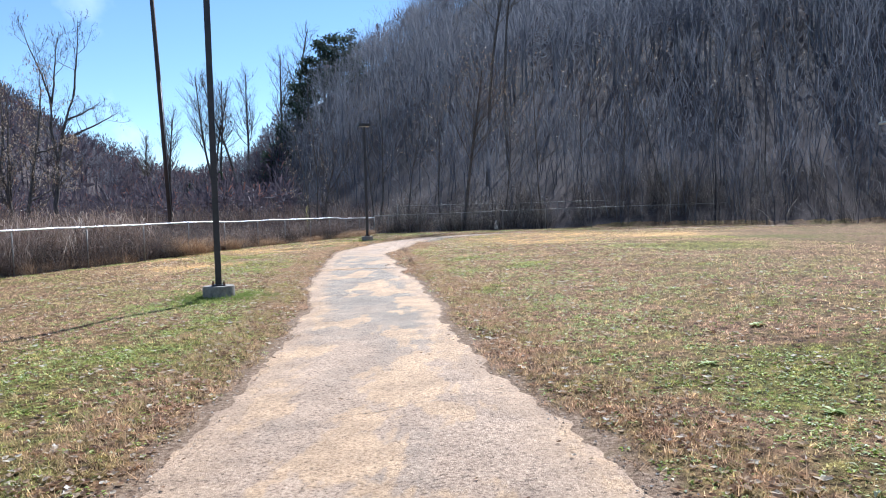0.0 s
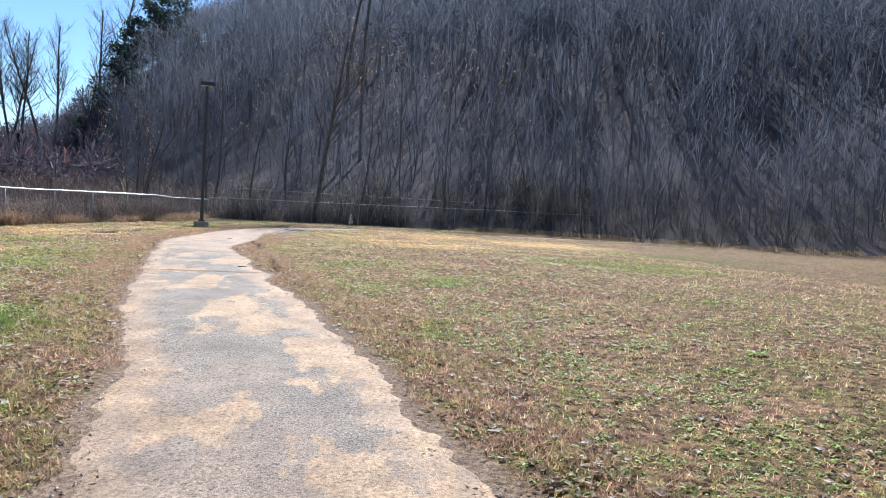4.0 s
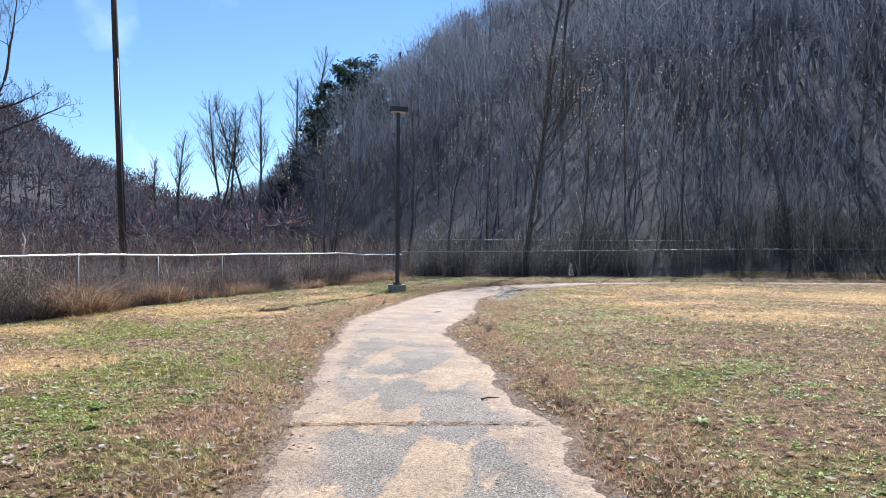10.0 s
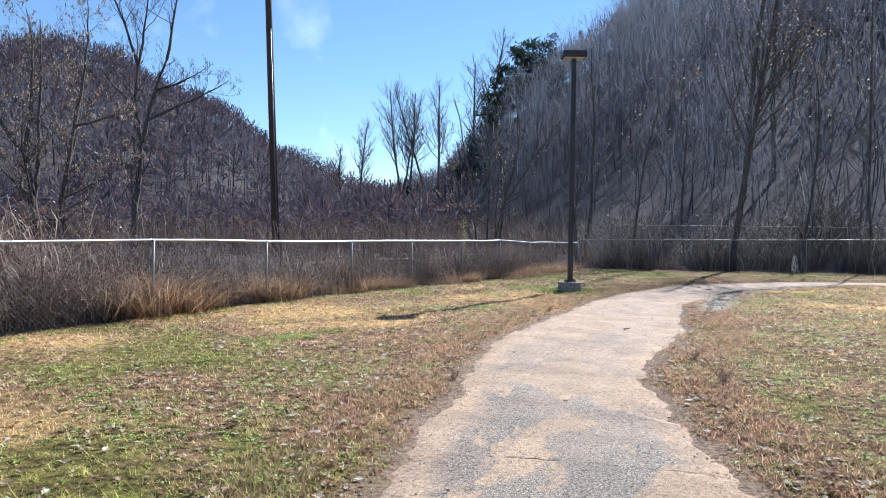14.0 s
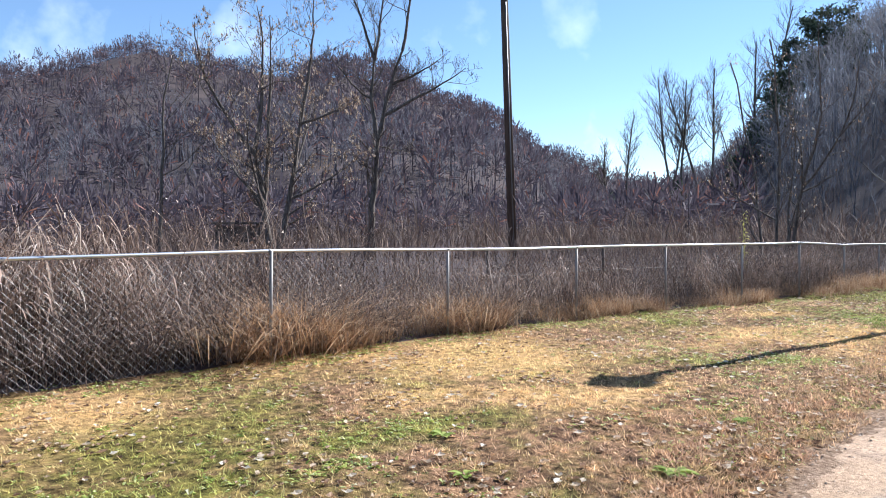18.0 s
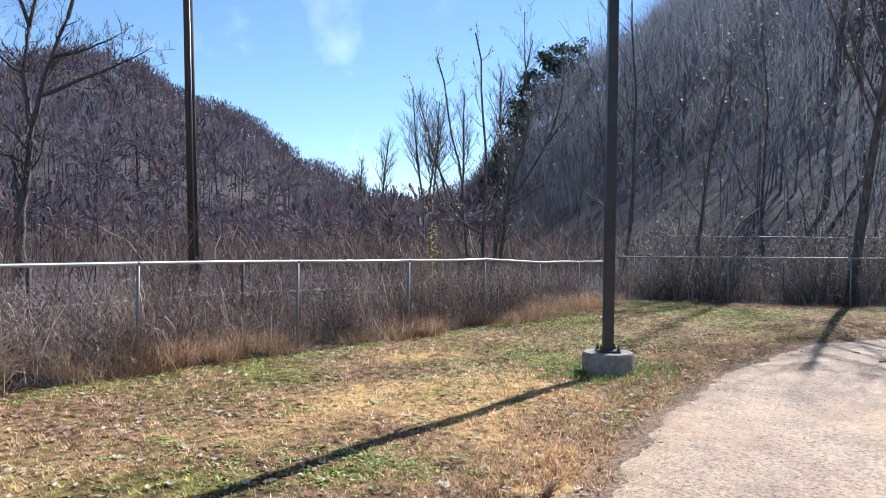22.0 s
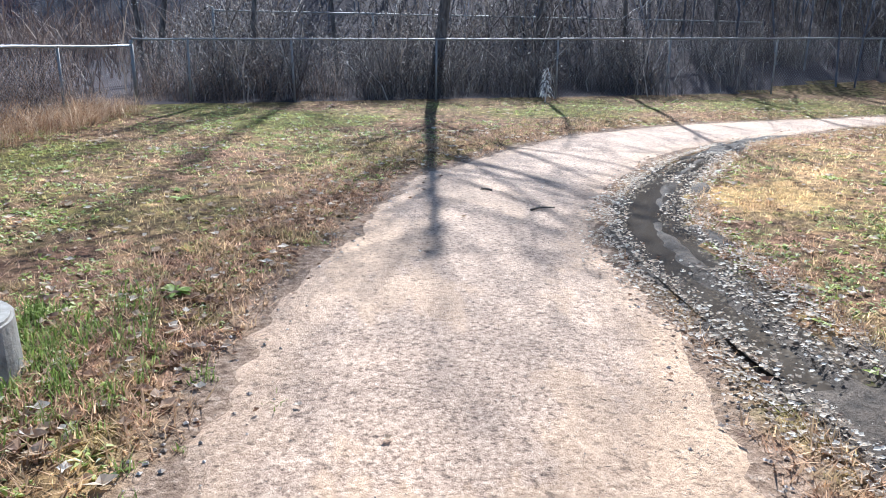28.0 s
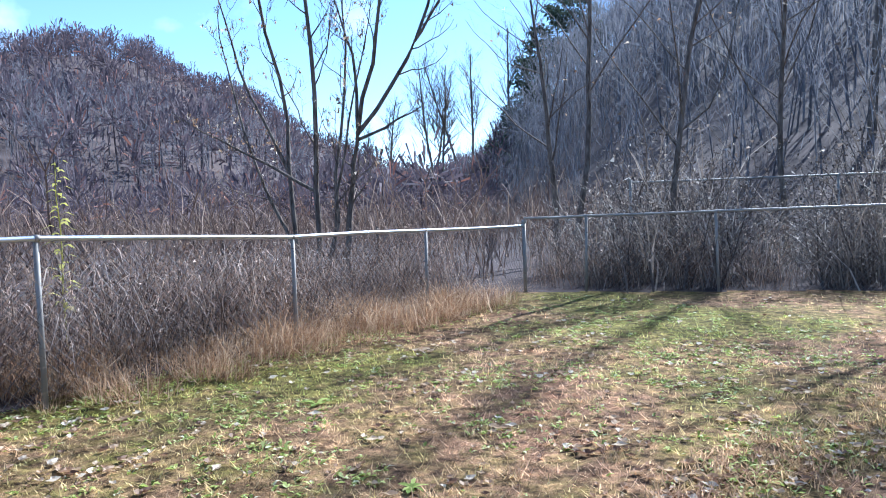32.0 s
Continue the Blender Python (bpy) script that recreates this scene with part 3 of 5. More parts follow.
def plant_material(name, stops, through_light=0.35, patch=None):
    """Leaves, stems and blades: colour by piece, with light passing through."""
    m = material(name, stops[0][1], 0.8, spec=0.2)
    t, n, l, b = nodes_of(m)
    c = ramp(m, island(m), stops)
    if patch:
        c = mixed(m, ramp(m, noise_at(m, patch[0], 4, 0.6), [(patch[1], (0, 0, 0)), (patch[2], (1, 1, 1))]), c, mixed(m, 0.75, c, patch[3]))
    l.new(c, b.inputs["Base Color"])
    if through_light:
        tr = n.new("ShaderNodeBsdfTranslucent")
        l.new(c, tr.inputs["Color"])
        mx = n.new("ShaderNodeMixShader")
        mx.inputs[0].default_value = through_light
        l.new(b.outputs[0], mx.inputs[1])
        l.new(tr.outputs[0], mx.inputs[2])
        l.new(mx.outputs[0], n["Material Output"].inputs["Surface"])
    return m


MAT_BARK = bark_material("grey_bark", (0.06, 0.048, 0.04), (0.19, 0.16, 0.135))
MAT_DEADLEAF = plant_material("dead_leaf", [(0.0, (0.14, 0.075, 0.045)), (0.4, (0.36, 0.22, 0.13)), (0.75, (0.56, 0.42, 0.28)), (1.0, (0.78, 0.7, 0.58))], 0.4)
MAT_PALEDEAD = plant_material("pale_dead_leaf", [(0.0, (0.2, 0.12, 0.08)), (0.5, (0.42, 0.3, 0.2)), (1.0, (0.7, 0.58, 0.46))], 0.4)
# Blue-grey tone and translucency also put the haze over the slope into the colour.
MAT_HAZED_WOODS = plant_material("hazed_winter_woods", [(0.0, (0.115, 0.115, 0.134)), (0.5, (0.145, 0.147, 0.17)), (0.9, (0.185, 0.188, 0.213)), (1.0, (0.26, 0.26, 0.278))], 0.4)
# Purple-brown crowns; the narrow range of tones stands in for distance haze.
MAT_HAZED_CROWN = plant_material("far_hazed_crowns", [(0.0, (0.068, 0.056, 0.07)), (0.5, (0.094, 0.076, 0.09)), (0.9, (0.126, 0.096, 0.106)), (1.0, (0.27, 0.12, 0.085))], 0.3)
MAT_BRUSH = plant_material("dry_brush", [(0.0, (0.035, 0.024, 0.02)), (0.45, (0.09, 0.06, 0.046)), (0.75, (0.24, 0.155, 0.108)), (0.9, (0.44, 0.31, 0.23)), (1.0, (0.74, 0.63, 0.54))], 0.2)
MAT_THICKET = plant_material("brown_thicket", [(0.0, (0.06, 0.042, 0.037)), (0.5, (0.125, 0.086, 0.07)), (0.85, (0.21, 0.142, 0.108)), (1.0, (0.36, 0.27, 0.2))], 0.2)
# Grey-brown shrub; the palest stops paint glints on the leaves.
MAT_SHRUB = plant_material("glint_flecked_grey_shrub", [(0.0, (0.035, 0.03, 0.03)), (0.45, (0.09, 0.075, 0.068)), (0.8, (0.19, 0.155, 0.13)), (0.94, (0.33, 0.28, 0.24)), (1.0, (0.56, 0.52, 0.47))], 0.3)
MAT_CANE = plant_material("dead_cane", [(0.0, (0.09, 0.06, 0.045)), (0.4, (0.22, 0.145, 0.108)), (0.8, (0.44, 0.32, 0.25)), (1.0, (0.75, 0.63, 0.53))], 0.35)
MAT_CRUMB = plant_material("bark_crumb", [(0.0, (0.05, 0.04, 0.033)), (0.6, (0.15, 0.115, 0.09)), (0.85, (0.3, 0.24, 0.18)), (1.0, (0.55, 0.46, 0.36))], 0.0)
MAT_WETLEAF = plant_material("sodden_leaf", [(0.0, (0.18, 0.13, 0.1)), (0.3, (0.5, 0.4, 0.3)), (0.7, (0.74, 0.63, 0.5)), (1.0, (0.9, 0.83, 0.72))], 0.55)
nodes_of(MAT_WETLEAF)[3].inputs["Specular IOR Level"].default_value = 0.05
MAT_STRAW = plant_material("dry_straw", [(0.0, (0.16, 0.085, 0.045)), (0.35, (0.36, 0.21, 0.115)), (0.7, (0.55, 0.36, 0.21)), (1.0, (0.8, 0.63, 0.44))], 0.45)
def blade_material(name, tint=None):
    m = plant_material(name, [(0.0, (0.35, 0.33, 0.3)), (0.3, (0.9, 0.88, 0.84)), (0.7, (1.35, 1.32, 1.26)), (1.0, (1.5, 1.47, 1.42))], 0.55)
    t, n, l, b = nodes_of(m)
    shade = b.inputs["Base Color"].links[0].from_socket
    base = lawn_colour(m)
    if tint:
        base = mixed(m, 0.65, base, tint)
    c = mixed(m, 1.0, base, shade, "MULTIPLY")
    l.new(c, b.inputs["Base Color"])
    for k in n:
        if k.bl_idname == "ShaderNodeBsdfTranslucent":
            l.new(c, k.inputs["Color"])
    return m


MAT_BLADE = blade_material("grass_blade")
MAT_VERGE = blade_material("dead_verge_grass", (0.4, 0.25, 0.165))
MAT_WEED = plant_material("green_weed", [(0.0, (0.1, 0.13, 0.025)), (0.3, (0.3, 0.36, 0.07)), (0.7, (0.52, 0.57, 0.16)), (0.9, (0.66, 0.66, 0.3)), (1.0, (0.8, 0.77, 0.56))], 0.5)
for m_ in (MAT_WEED, MAT_DEADLEAF):
    nodes_of(m_)[3].inputs["Roughness"].default_value, nodes_of(m_)[3].inputs["Specular IOR Level"].default_value = 0.55, 0.3
MAT_BASEGRASS = plant_material("lush_grass", [(0.0, (0.09, 0.125, 0.025)), (0.6, (0.22, 0.28, 0.06)), (1.0, (0.42, 0.44, 0.16))], 0.45)
MAT_EVERGREEN = plant_material("evergreen_needles", [(0.0, (0.035, 0.05, 0.035)), (1.0, (0.1, 0.125, 0.085))], 0.3)

# ---- lamp posts ----
POLE_H = 5.8


def lamp_post(x, y, label):
    root = new("lamp_post")
    z = float(ground_z(x, y))
    root.matrix_world = pose(x, y, z, 0, 0, 22)
    tagged(root, label, "lamp post", "lamp posts along the path")
    bm = bmesh.new()
    bmesh.ops.create_cone(bm, cap_ends=True, segments=40, radius1=0.3, radius2=0.295, depth=0.27, matrix=Matrix.Translation((0, 0, 0.105)))
    bmesh.ops.bevel(bm, geom=[e for e in bm.edges if all(v.co.z > 0.2 for v in e.verts)], offset=0.012, segments=2, affect="EDGES")
    for v in bm.verts:
        k = noise.noise(v.co * 9) * 0.006
        v.co.x += k
        v.co.y += k
    part("concrete_base", from_bm("concrete_base", bm, MAT_CONC), root, "round weathered concrete footing")
    part("base_plate", from_bm("base_plate", box_bm(0.25, 0.25, 0.022, (0, 0, 0.253), 0.004), MAT_POLE), root)
    for sx in (-1, 1):
        for sy in (-1, 1):
            bm = bmesh.new()
            rod_bm(bm, (sx * 0.1, sy * 0.1, 0.26), (sx * 0.1, sy * 0.1, 0.325), 0.011, sides=8)
            rod_bm(bm, (sx * 0.1, sy * 0.1, 0.264), (sx * 0.1, sy * 0.1, 0.29), 0.021, sides=6)
            part("anchor_bolt", from_bm("anchor_bolt", bm, MAT_RUST), root, "rusty anchor bolt with nut")
    part("pole", from_bm("pole", box_bm(0.115, 0.115, POLE_H - 0.26, (0, 0, 0.262 + (POLE_H - 0.26) / 2), 0.01), MAT_POLE), root, "square dark painted steel pole")
    part("hand_hole_cover", from_bm("hand_hole_cover", box_bm(0.006, 0.05, 0.1, (0.061, 0, 0.62), 0.002), MAT_POLE), root)
    bm = box_bm(0.6, 0.42, 0.16, (0, 0, POLE_H + 0.1), 0.03)
    part("lamp_head", from_bm("lamp_head", bm, MAT_POLE), root, "flat square dark lamp head")
    part("lens", from_bm("lens", box_bm(0.5, 0.34, 0.012, (0, 0, POLE_H + 0.012), 0.003), MAT_LENS), root, "frosted lens")
    return root


MAT_RUST = material("rusty_steel", (0.16, 0.08, 0.045), 0.8, 0.3)
MAT_LENS = material("frosted_glass", (0.7, 0.7, 0.66), 0.4)
coloured(MAT_CONC, ramp(MAT_CONC, noise_at(MAT_CONC, 14, 6, 0.7), [(0.3, (0.17, 0.145, 0.115)), (0.55, (0.29, 0.255, 0.21)), (0.75, (0.36, 0.33, 0.28))]))
bumped(MAT_CONC, noise_at(MAT_CONC, 60, 4, 0.7), 0.4, 0.01)
coloured(MAT_POLE, ramp(MAT_POLE, noise_at(MAT_POLE, 4, 5, 0.7), [(0.35, (0.022, 0.02, 0.019)), (0.7, (0.05, 0.045, 0.04))]))
lamp_post(-3.13, 14.5, "dark square steel lamp post on round concrete base in lawn")
lamp_post(-4.77, 38.3, "dark square steel lamp post on round concrete base beside path bend")

# ---- fences ----
FENCE_L = [(-14.6, 3.0), (-14.1, 6.0), (-13.6, 9.0), (-13.2, 12.0), (-12.8, 15.0), (-12.3, 18.0), (-11.85, 21.05), (-11.4, 24.1), (-11.0, 27.15), (-10.67, 30.2), (-10.3, 33.2), (-9.75, 36.1), (-9.1, 38.4), (-8.3, 40.4), (-7.75, 42.6), (-7.38, 45.2), (-7.04, 47.65), (-6.6, 50.5)]
FENCE_F = [(-6.6, 50.5), (-5.63, 50.63), (-3.65, 50.9), (-0.7, 51.3), (2.1, 51.7), (5.0, 52.2), (8.2, 52.9), (11.8, 53.7), (15.0, 54.4), (18.2, 55.1)]


def chain_link(pts, tops, label, mesh_gap=0.062, wire=0.0022, first=0, rail=None):
    """Posts at pts, a rail through them at the heights tops, and the woven mesh below it."""
    root = new("chain_link_fence")
    tagged(root, label, "fence")
    rng = np.random.default_rng(3)
    zs = [float(ground_z(x, y)) for x, y in pts]
    for k, ((x, y), z) in enumerate(zip(pts, zs)):
        height = tops[k] - z
        big = k in (0, len(pts) - 1)
        if k >= first:
            bm = rod_bm(bmesh.new(), (x, y, z - 0.1), (x + rng.normal(0, 0.012), y, z + height - (0 if not big else -0.06)), 0.021 if not big else 0.032, sides=10)
            bmesh.ops.create_uvsphere(bm, u_segments=10, v_segments=5, radius=0.03 if not big else 0.042, matrix=Matrix.Translation((x, y, z + height + (0 if not big else 0.06))))
            part("post", from_bm("post", bm, MAT_GALV, False), root)
    for k in range(len(pts) - 1):
        a, b = Vector((*pts[k], tops[k])), Vector((*pts[k + 1], tops[k + 1]))
        height = (tops[k] - zs[k] + tops[k + 1] - zs[k + 1]) / 2
        sag = rng.uniform(-0.012, 0.012)
        mid = (a + b) / 2 + Vector((0, 0, sag))
        v, f = tubes([([a, (a + mid) / 2, mid, (b + mid) / 2, b], [0.021] * 5)], 8)
        part("top_rail", fast_mesh("top_rail", v, f, rail or MAT_RAIL), root, "galvanised top rail")
        d = (b - a)
        ln = d.length
        h = height - 0.03
        lines = []
        for s in (1, -1):
            for u in np.arange(-h, ln + h, mesh_gap * 1.414):
                p, q = (u, 0.0), (u + h, h)
                lo = max(0.0, -u) / h if u < 0 else 0.0
                hi = min(1.0, (ln - u) / h)
                if hi - lo < 0.02:
                    continue
                pt = []
                for w in (lo, hi):
                    xx = u + h * w
                    xx = xx if s == 1 else ln - xx
                    base = a + d * (xx / ln)
                    pt.append((base.x, base.y, base.z - height + 0.03 + h * w))
                lines.append((pt, [wire, wire]))
        v, f = tubes(lines, 3)
        part("mesh_panel", fast_mesh("mesh_panel", v, f, MAT_WIRE), root, "grey woven wire mesh")
    return root


MAT_RAIL = material("bright_galvanised_rail", (0.62, 0.63, 0.64), 0.38, 0.85)
MAT_WIRE = material("galvanised_wire", (0.2, 0.19, 0.185), 0.45, 0.65)
TOPS_L = np.interp([y for x, y in FENCE_L], [3, 27, 30.2, 33.2, 36.1, 42.6, 45.2, 50.5], [1.33, 1.33, 1.34, 1.29, 1.27, 1.26, 1.16, 1.12])
chain_link(FENCE_L, TOPS_L, "galvanised chain-link fence with bright top rail before dry brush")
chain_link(FENCE_F, np.interp([x for x, y in FENCE_F], [-6.6, -0.7, 5, 12, 19], [1.24, 1.3, 1.38, 1.46, 1.5]), "chain-link fence along the shaded edge of the woods", first=1, rail=MAT_GALV)
# a second, taller fence line behind the far one
BACK = [(-5.6, 54.6), (-1.7, 55.0), (2.2, 55.4), (6.1, 55.9), (10.0, 56.5)]
chain_link(BACK, [1.88] * 5, "old tall chain-link fence half hidden among the trees", mesh_gap=0.12, rail=MAT_GALV)

# old field fence: two wires on dark posts behind the brush
ff = tagged(new("wire_fence"), "old wire field fence on dark posts among weeds", "fence")
FP = [(-12.0, 36.5), (-11.4, 40.2), (-10.4, 43.6), (-10.0, 47.2), (-9.6, 51.0)]
for x, y in FP:
    part("post", rod("post", (x, y, -0.1), (x, y, 1.15), 0.035, MAT_WOODPOLE, 0.03), ff)
for h in (0.3, 0.62):
    v, f = tubes([([(x, y, h + 0.02 * math.sin(i * 2.3)) for i, (x, y) in enumerate(FP)], [0.006] * len(FP))], 4)
    part("wire", fast_mesh("wire", v, f, MAT_GALV), ff)

# ---- utility pole ----
coloured(MAT_WOODPOLE, ramp(MAT_WOODPOLE, noise_at(MAT_WOODPOLE, 5, 5, 0.65, (4, 4, 0.3)), [(0.3, (0.05, 0.035, 0.028)), (0.7, (0.14, 0.1, 0.075))]))
up = tagged(new("utility_pole"), "tall dark wooden utility pole in the brush", "utility pole")
up.matrix_world = pose(-20.3, 49.4, float(ground_z(-20.3, 49.4)) - 0.3, 0, -2.4, 0)
part("pole", rod("pole", (0, 0, 0), (0, 0, 20), 0.18, MAT_WOODPOLE, 0.13, 14), up)
part("ground_wire_cover", rod("ground_wire_cover", (0.165, -0.13, 0.2), (0.13, -0.1, 11), 0.025, MAT_WIRE, sides=6), up, "pale wire guard")
part("step_bolt", rod("step_bolt", (-0.5, 0, 17.6), (0, 0, 17.6), 0.05, MAT_WIRE, sides=6), up)

# ---- bent pipe goal post on the lawn ----
MAT_PIPE = material("chalky_white_pipe", (0.55, 0.54, 0.47), 0.6, 0.0)
coloured(MAT_PIPE, ramp(MAT_PIPE, noise_at(MAT_PIPE, 9, 5, 0.7), [(0.32, (0.3, 0.27, 0.2)), (0.45, (0.52, 0.51, 0.44)), (0.7, (0.62, 0.61, 0.55))]))
GXP, GYP = 11.0, 17.5
gp = tagged(new("goal_post"), "bent white steel pipe goal post with a cross bar", "goal post")
gp.location = (GXP, GYP, float(ground_z(GXP, GYP)) - 0.05)
rb = 0.45
pts = [(0, 0, 0), (0, 0, 1.5), (0, 0, 3.25 - rb)] + [(rb - rb * math.cos(a), 0, 3.25 - rb + rb * math.sin(a)) for a in np.linspace(0.2, math.pi / 2, 8)] + [(1.3, 0, 3.27)]
v, f = tubes([(pts, [0.065] * len(pts))], 12)
part("post", fast_mesh("post", v, f, MAT_PIPE), gp, "gooseneck pipe, paint chipped")
part("cross_bar", rod("cross_bar", (-0.95, -0.6, 2.9), (1.6, 0.9, 3.32), 0.03, MAT_PIPE, sides=10), gp)
part("bracket", rod("bracket", (-0.9, -0.57, 2.9), (-0.9, -0.57, 3.05), 0.015, MAT_PIPE, sides=6), gp)

# ---- near trees ----
T = dict(levels=3)
FACE = math.atan2(0.8, 0.6)
limbed_tree("bare_tree", -26.0, 41.9, 11, "bare spreading tree hung with small dead leaves behind the fence", [
    (-1, 0.0, -0.65, 0.2, 4.5, -0.1, 0.17), (0, 1.0, -2.0, -0.4, 4.6, -0.5, 0.085), (0, 1.0, 0.1, 0.5, 5.6, 0.3, 0.09), (0, 0.55, 0.6, 0.8, 7.2, 0.15, 0.09),
    (0, 0.05, 1.15, -0.3, 5.1, 0.1, 0.14), (4, 1.0, 0.5, 0.2, 4.9, 0.15, 0.08), (4, 0.98, 2.2, -0.5, 0.9, 0.0, 0.06), (4, 0.45, 3.0, 0.3, 2.0, 0.2, 0.06),
    (0, 0.6, -1.9, 1.2, 2.8, -0.2, 0.06), (4, 0.6, 1.0, 2.0, 3.6, 0.2, 0.06), (0, 0.5, -0.6, -2.2, 3.8, -0.2, 0.06)], FACE, (10, 7, 5), leaves=5200, leaf=0.038, leaf_mat=MAT_PALEDEAD, fine=0.009)
limbed_tree("bare_tree", -28.6, 49.4, 12, "tall bare forked tree behind the fence", [
    (-1, 0.0, 0.4, 0.0, 6.0, -0.1, 0.21), (0, 1.0, -0.25, 0.3, 3.7, -0.25, 0.12), (1, 1.0, -1.8, -0.3, 5.0, -0.1, 0.075), (1, 1.0, 0.7, 0.4, 5.0, 0.1, 0.075),
    (0, 1.0, 1.2, -0.3, 4.0, -0.1, 0.12), (4, 1.0, 0.7, 0.4, 5.2, 0.1, 0.08), (4, 0.25, 3.7, -0.5, 2.4, 0.3, 0.09), (4, 0.6, 2.7, 0.5, 1.7, 0.2, 0.07),
    (0, 0.93, 1.8, 0.5, -0.3, 0.0, 0.04), (1, 0.5, -1.9, 0.6, 2.4, -0.2, 0.06), (1, 0.8, 0.3, 2.0, 3.4, 0.1, 0.06)], FACE, (11, 7, 5), length=0.5, leaves=60, up=0.6, fine=0.011)
bare_tree("bare_tree", -31.0, 40.0, 9, 13, "slender bare tree in the thicket", kids=(13, 7, 5), spread=0.7, r0=0.09, wob=0.08, **T)
FACE = math.atan2(0.41, 0.91)
limbed_tree("bare_tree", -10.55, 50.3, 14, "multi-stemmed young tree with hanging seed pods", [
    (-1, -0.1, -1.0, 0.2, 7.0, 0.1, 0.05), (-1, 0.05, -0.4, -0.4, 7.4, 0.1, 0.055), (-1, 0.12, -1.7, 0.3, 5.2, -0.4, 0.04), (-1, 0.25, 0.3, 0.6, 6.8, 0.1, 0.045),
    (1, 0.22, -2.3, -0.3, 1.5, -0.1, 0.035), (-1, 0.3, 0.9, -0.4, 5.6, -0.1, 0.035), (0, 0.3, -1.7, 0.8, 4.2, -0.2, 0.035)], FACE, (10, 5, 4), length=0.2, leaves=750, leaf=0.028, up=0.7)
limbed_tree("bare_tree", -9.95, 50.6, 15, "young bare tree forked low behind the fence", [
    (-1, 0.0, 0.15, 0.0, 2.9, -0.12, 0.075), (0, 1.0, -0.7, 0.3, 3.4, 0.3, 0.04), (0, 1.0, 0.1, -0.4, 5.2, 0.3, 0.045), (0, 1.0, 1.5, 0.2, 4.0, 0.4, 0.042),
    (0, 0.95, 1.5, 0.6, 0.8, 0.0, 0.035), (3, 0.4, 0.9, -0.7, 1.6, 0.1, 0.03)], FACE, (9, 5, 4), length=0.3, leaves=60, leaf=0.028, up=0.7)
bare_tree("bare_tree", -7.6, 57.0, 11, 16, "slim bare tree behind the fence corner", stems=2, leaves=60, kids=(11, 6, 4), first=0.35, spread=0.4, r0=0.085, wob=0.07, **T)
# the tree whose dense head shades the bend
bare_tree("bare_tree", -0.6, 52.2, 11.2, 31, "bare tree with a dense twiggy head behind the far fence", leaves=900, kids=(34, 10, 5), first=0.42, spread=0.42, r0=0.135, wob=0.012, lean=0.105, stout=1.5, **T)
for k, (x, y, h) in enumerate([(-4.6, 53.0, 8), (2.2, 54.0, 9), (4.9, 54.6, 11), (7.9, 55.4, 10), (10.8, 56, 11), (14, 57, 12), (-2.6, 56.5, 10), (18, 58, 12), (22, 59, 12)]):
    bare_tree("bare_tree", x, y, h, 30 + 5 * k, "slim bare tree standing just behind the far fence", leaves=160, kids=(18, 8, 5), first=0.3, spread=0.55, r0=0.065, wob=0.06, **T)
for k, (x, y, h) in enumerate([(2.6, 74.5, 27), (0.6, 71.5, 25)]):
    bare_tree("tall_tree", x, y, h, 90 + k, "tall bare tree on the lower slope of the wooded hill", leaves=500, kids=(20, 8, 5), first=0.55, spread=0.6, r0=0.17, wob=0.05, up=0.7, stout=1.5, **T)
POPLAR = [(-93, 244, 31), (-97, 247, 33), (-89, 249, 32), (-100, 250, 29), (-85, 247, 30), (-112, 246, 25), (-121, 250, 19), (-70, 236, 26), (-64, 230, 28)]
for k, (x, y, h) in enumerate(POPLAR):
    bare_tree("poplar_tree", x, y, h * 1.45, 60 + k, "tall narrow bare tree on the far gap in the ridge", kids=(32, 10, 5), first=0.42, spread=0.45, r0=0.5, up=0.5, stout=2.6, reach=0.3, **T)


# ---- woods on the slopes ----
def wood_template(seed):
    rng = np.random.default_rng(seed)
    g = grow(rng, 1.0, spread=0.55, levels=2, kids=(14, 4), first=0.3, r0=0.0065, up=0.5, wob=0.07)
    v1, f1 = tubes([(p[::3], r[::3]) for p, r in g[0]], 3)
    thin = [(p[[0, len(p) // 2, -1]], np.maximum(r[[0, len(p) // 2, -1]], 0.0011)) for p, r in g[1]]
    thin += [(p[[0, -1]], np.maximum(r[[0, -1]], 0.0012)) for p, r in g[2]]
    v2, f2 = tubes(thin, 2)
    return np.concatenate([v1, v2]), np.concatenate([f1, f2 + len(v1)])


def wood_places(n, seed, az0, az1, r_of, h0, h1):
    rng = np.random.default_rng(seed)
    az = np.radians(rng.uniform(az0, az1, n))
    a = np.degrees(az)
    base = np.interp(a, RIDGE_AZ, RIDGE_B)
    dist = np.interp(a, RIDGE_AZ, RIDGE_D)
    r = base + (dist * 1.04 - base) * r_of(rng.random(n))
    x, y = CX - r * np.sin(az), CY + r * np.cos(az)
    h = np.minimum(rng.uniform(h0, h1, n), rng.uniform(0.8, 1.2, n) * (4.5 + 0.2 * (r - base)))
    return np.stack([x, y, ground_z(x, y) - 0.2, h], 1)


def low_woods(n, seed):
    """Small leafless trees on the valley floor before the left hill."""
    rng = np.random.default_rng(seed)
    az, r = np.radians(rng.uniform(17, 84, n)), rng.uniform(58, 125, n)
    x, y = CX - r * np.sin(az), CY + r * np.cos(az)
    return np.stack([x, y, ground_z(x, y) - 0.8, rng.uniform(3.5, 7.5, n)], 1)


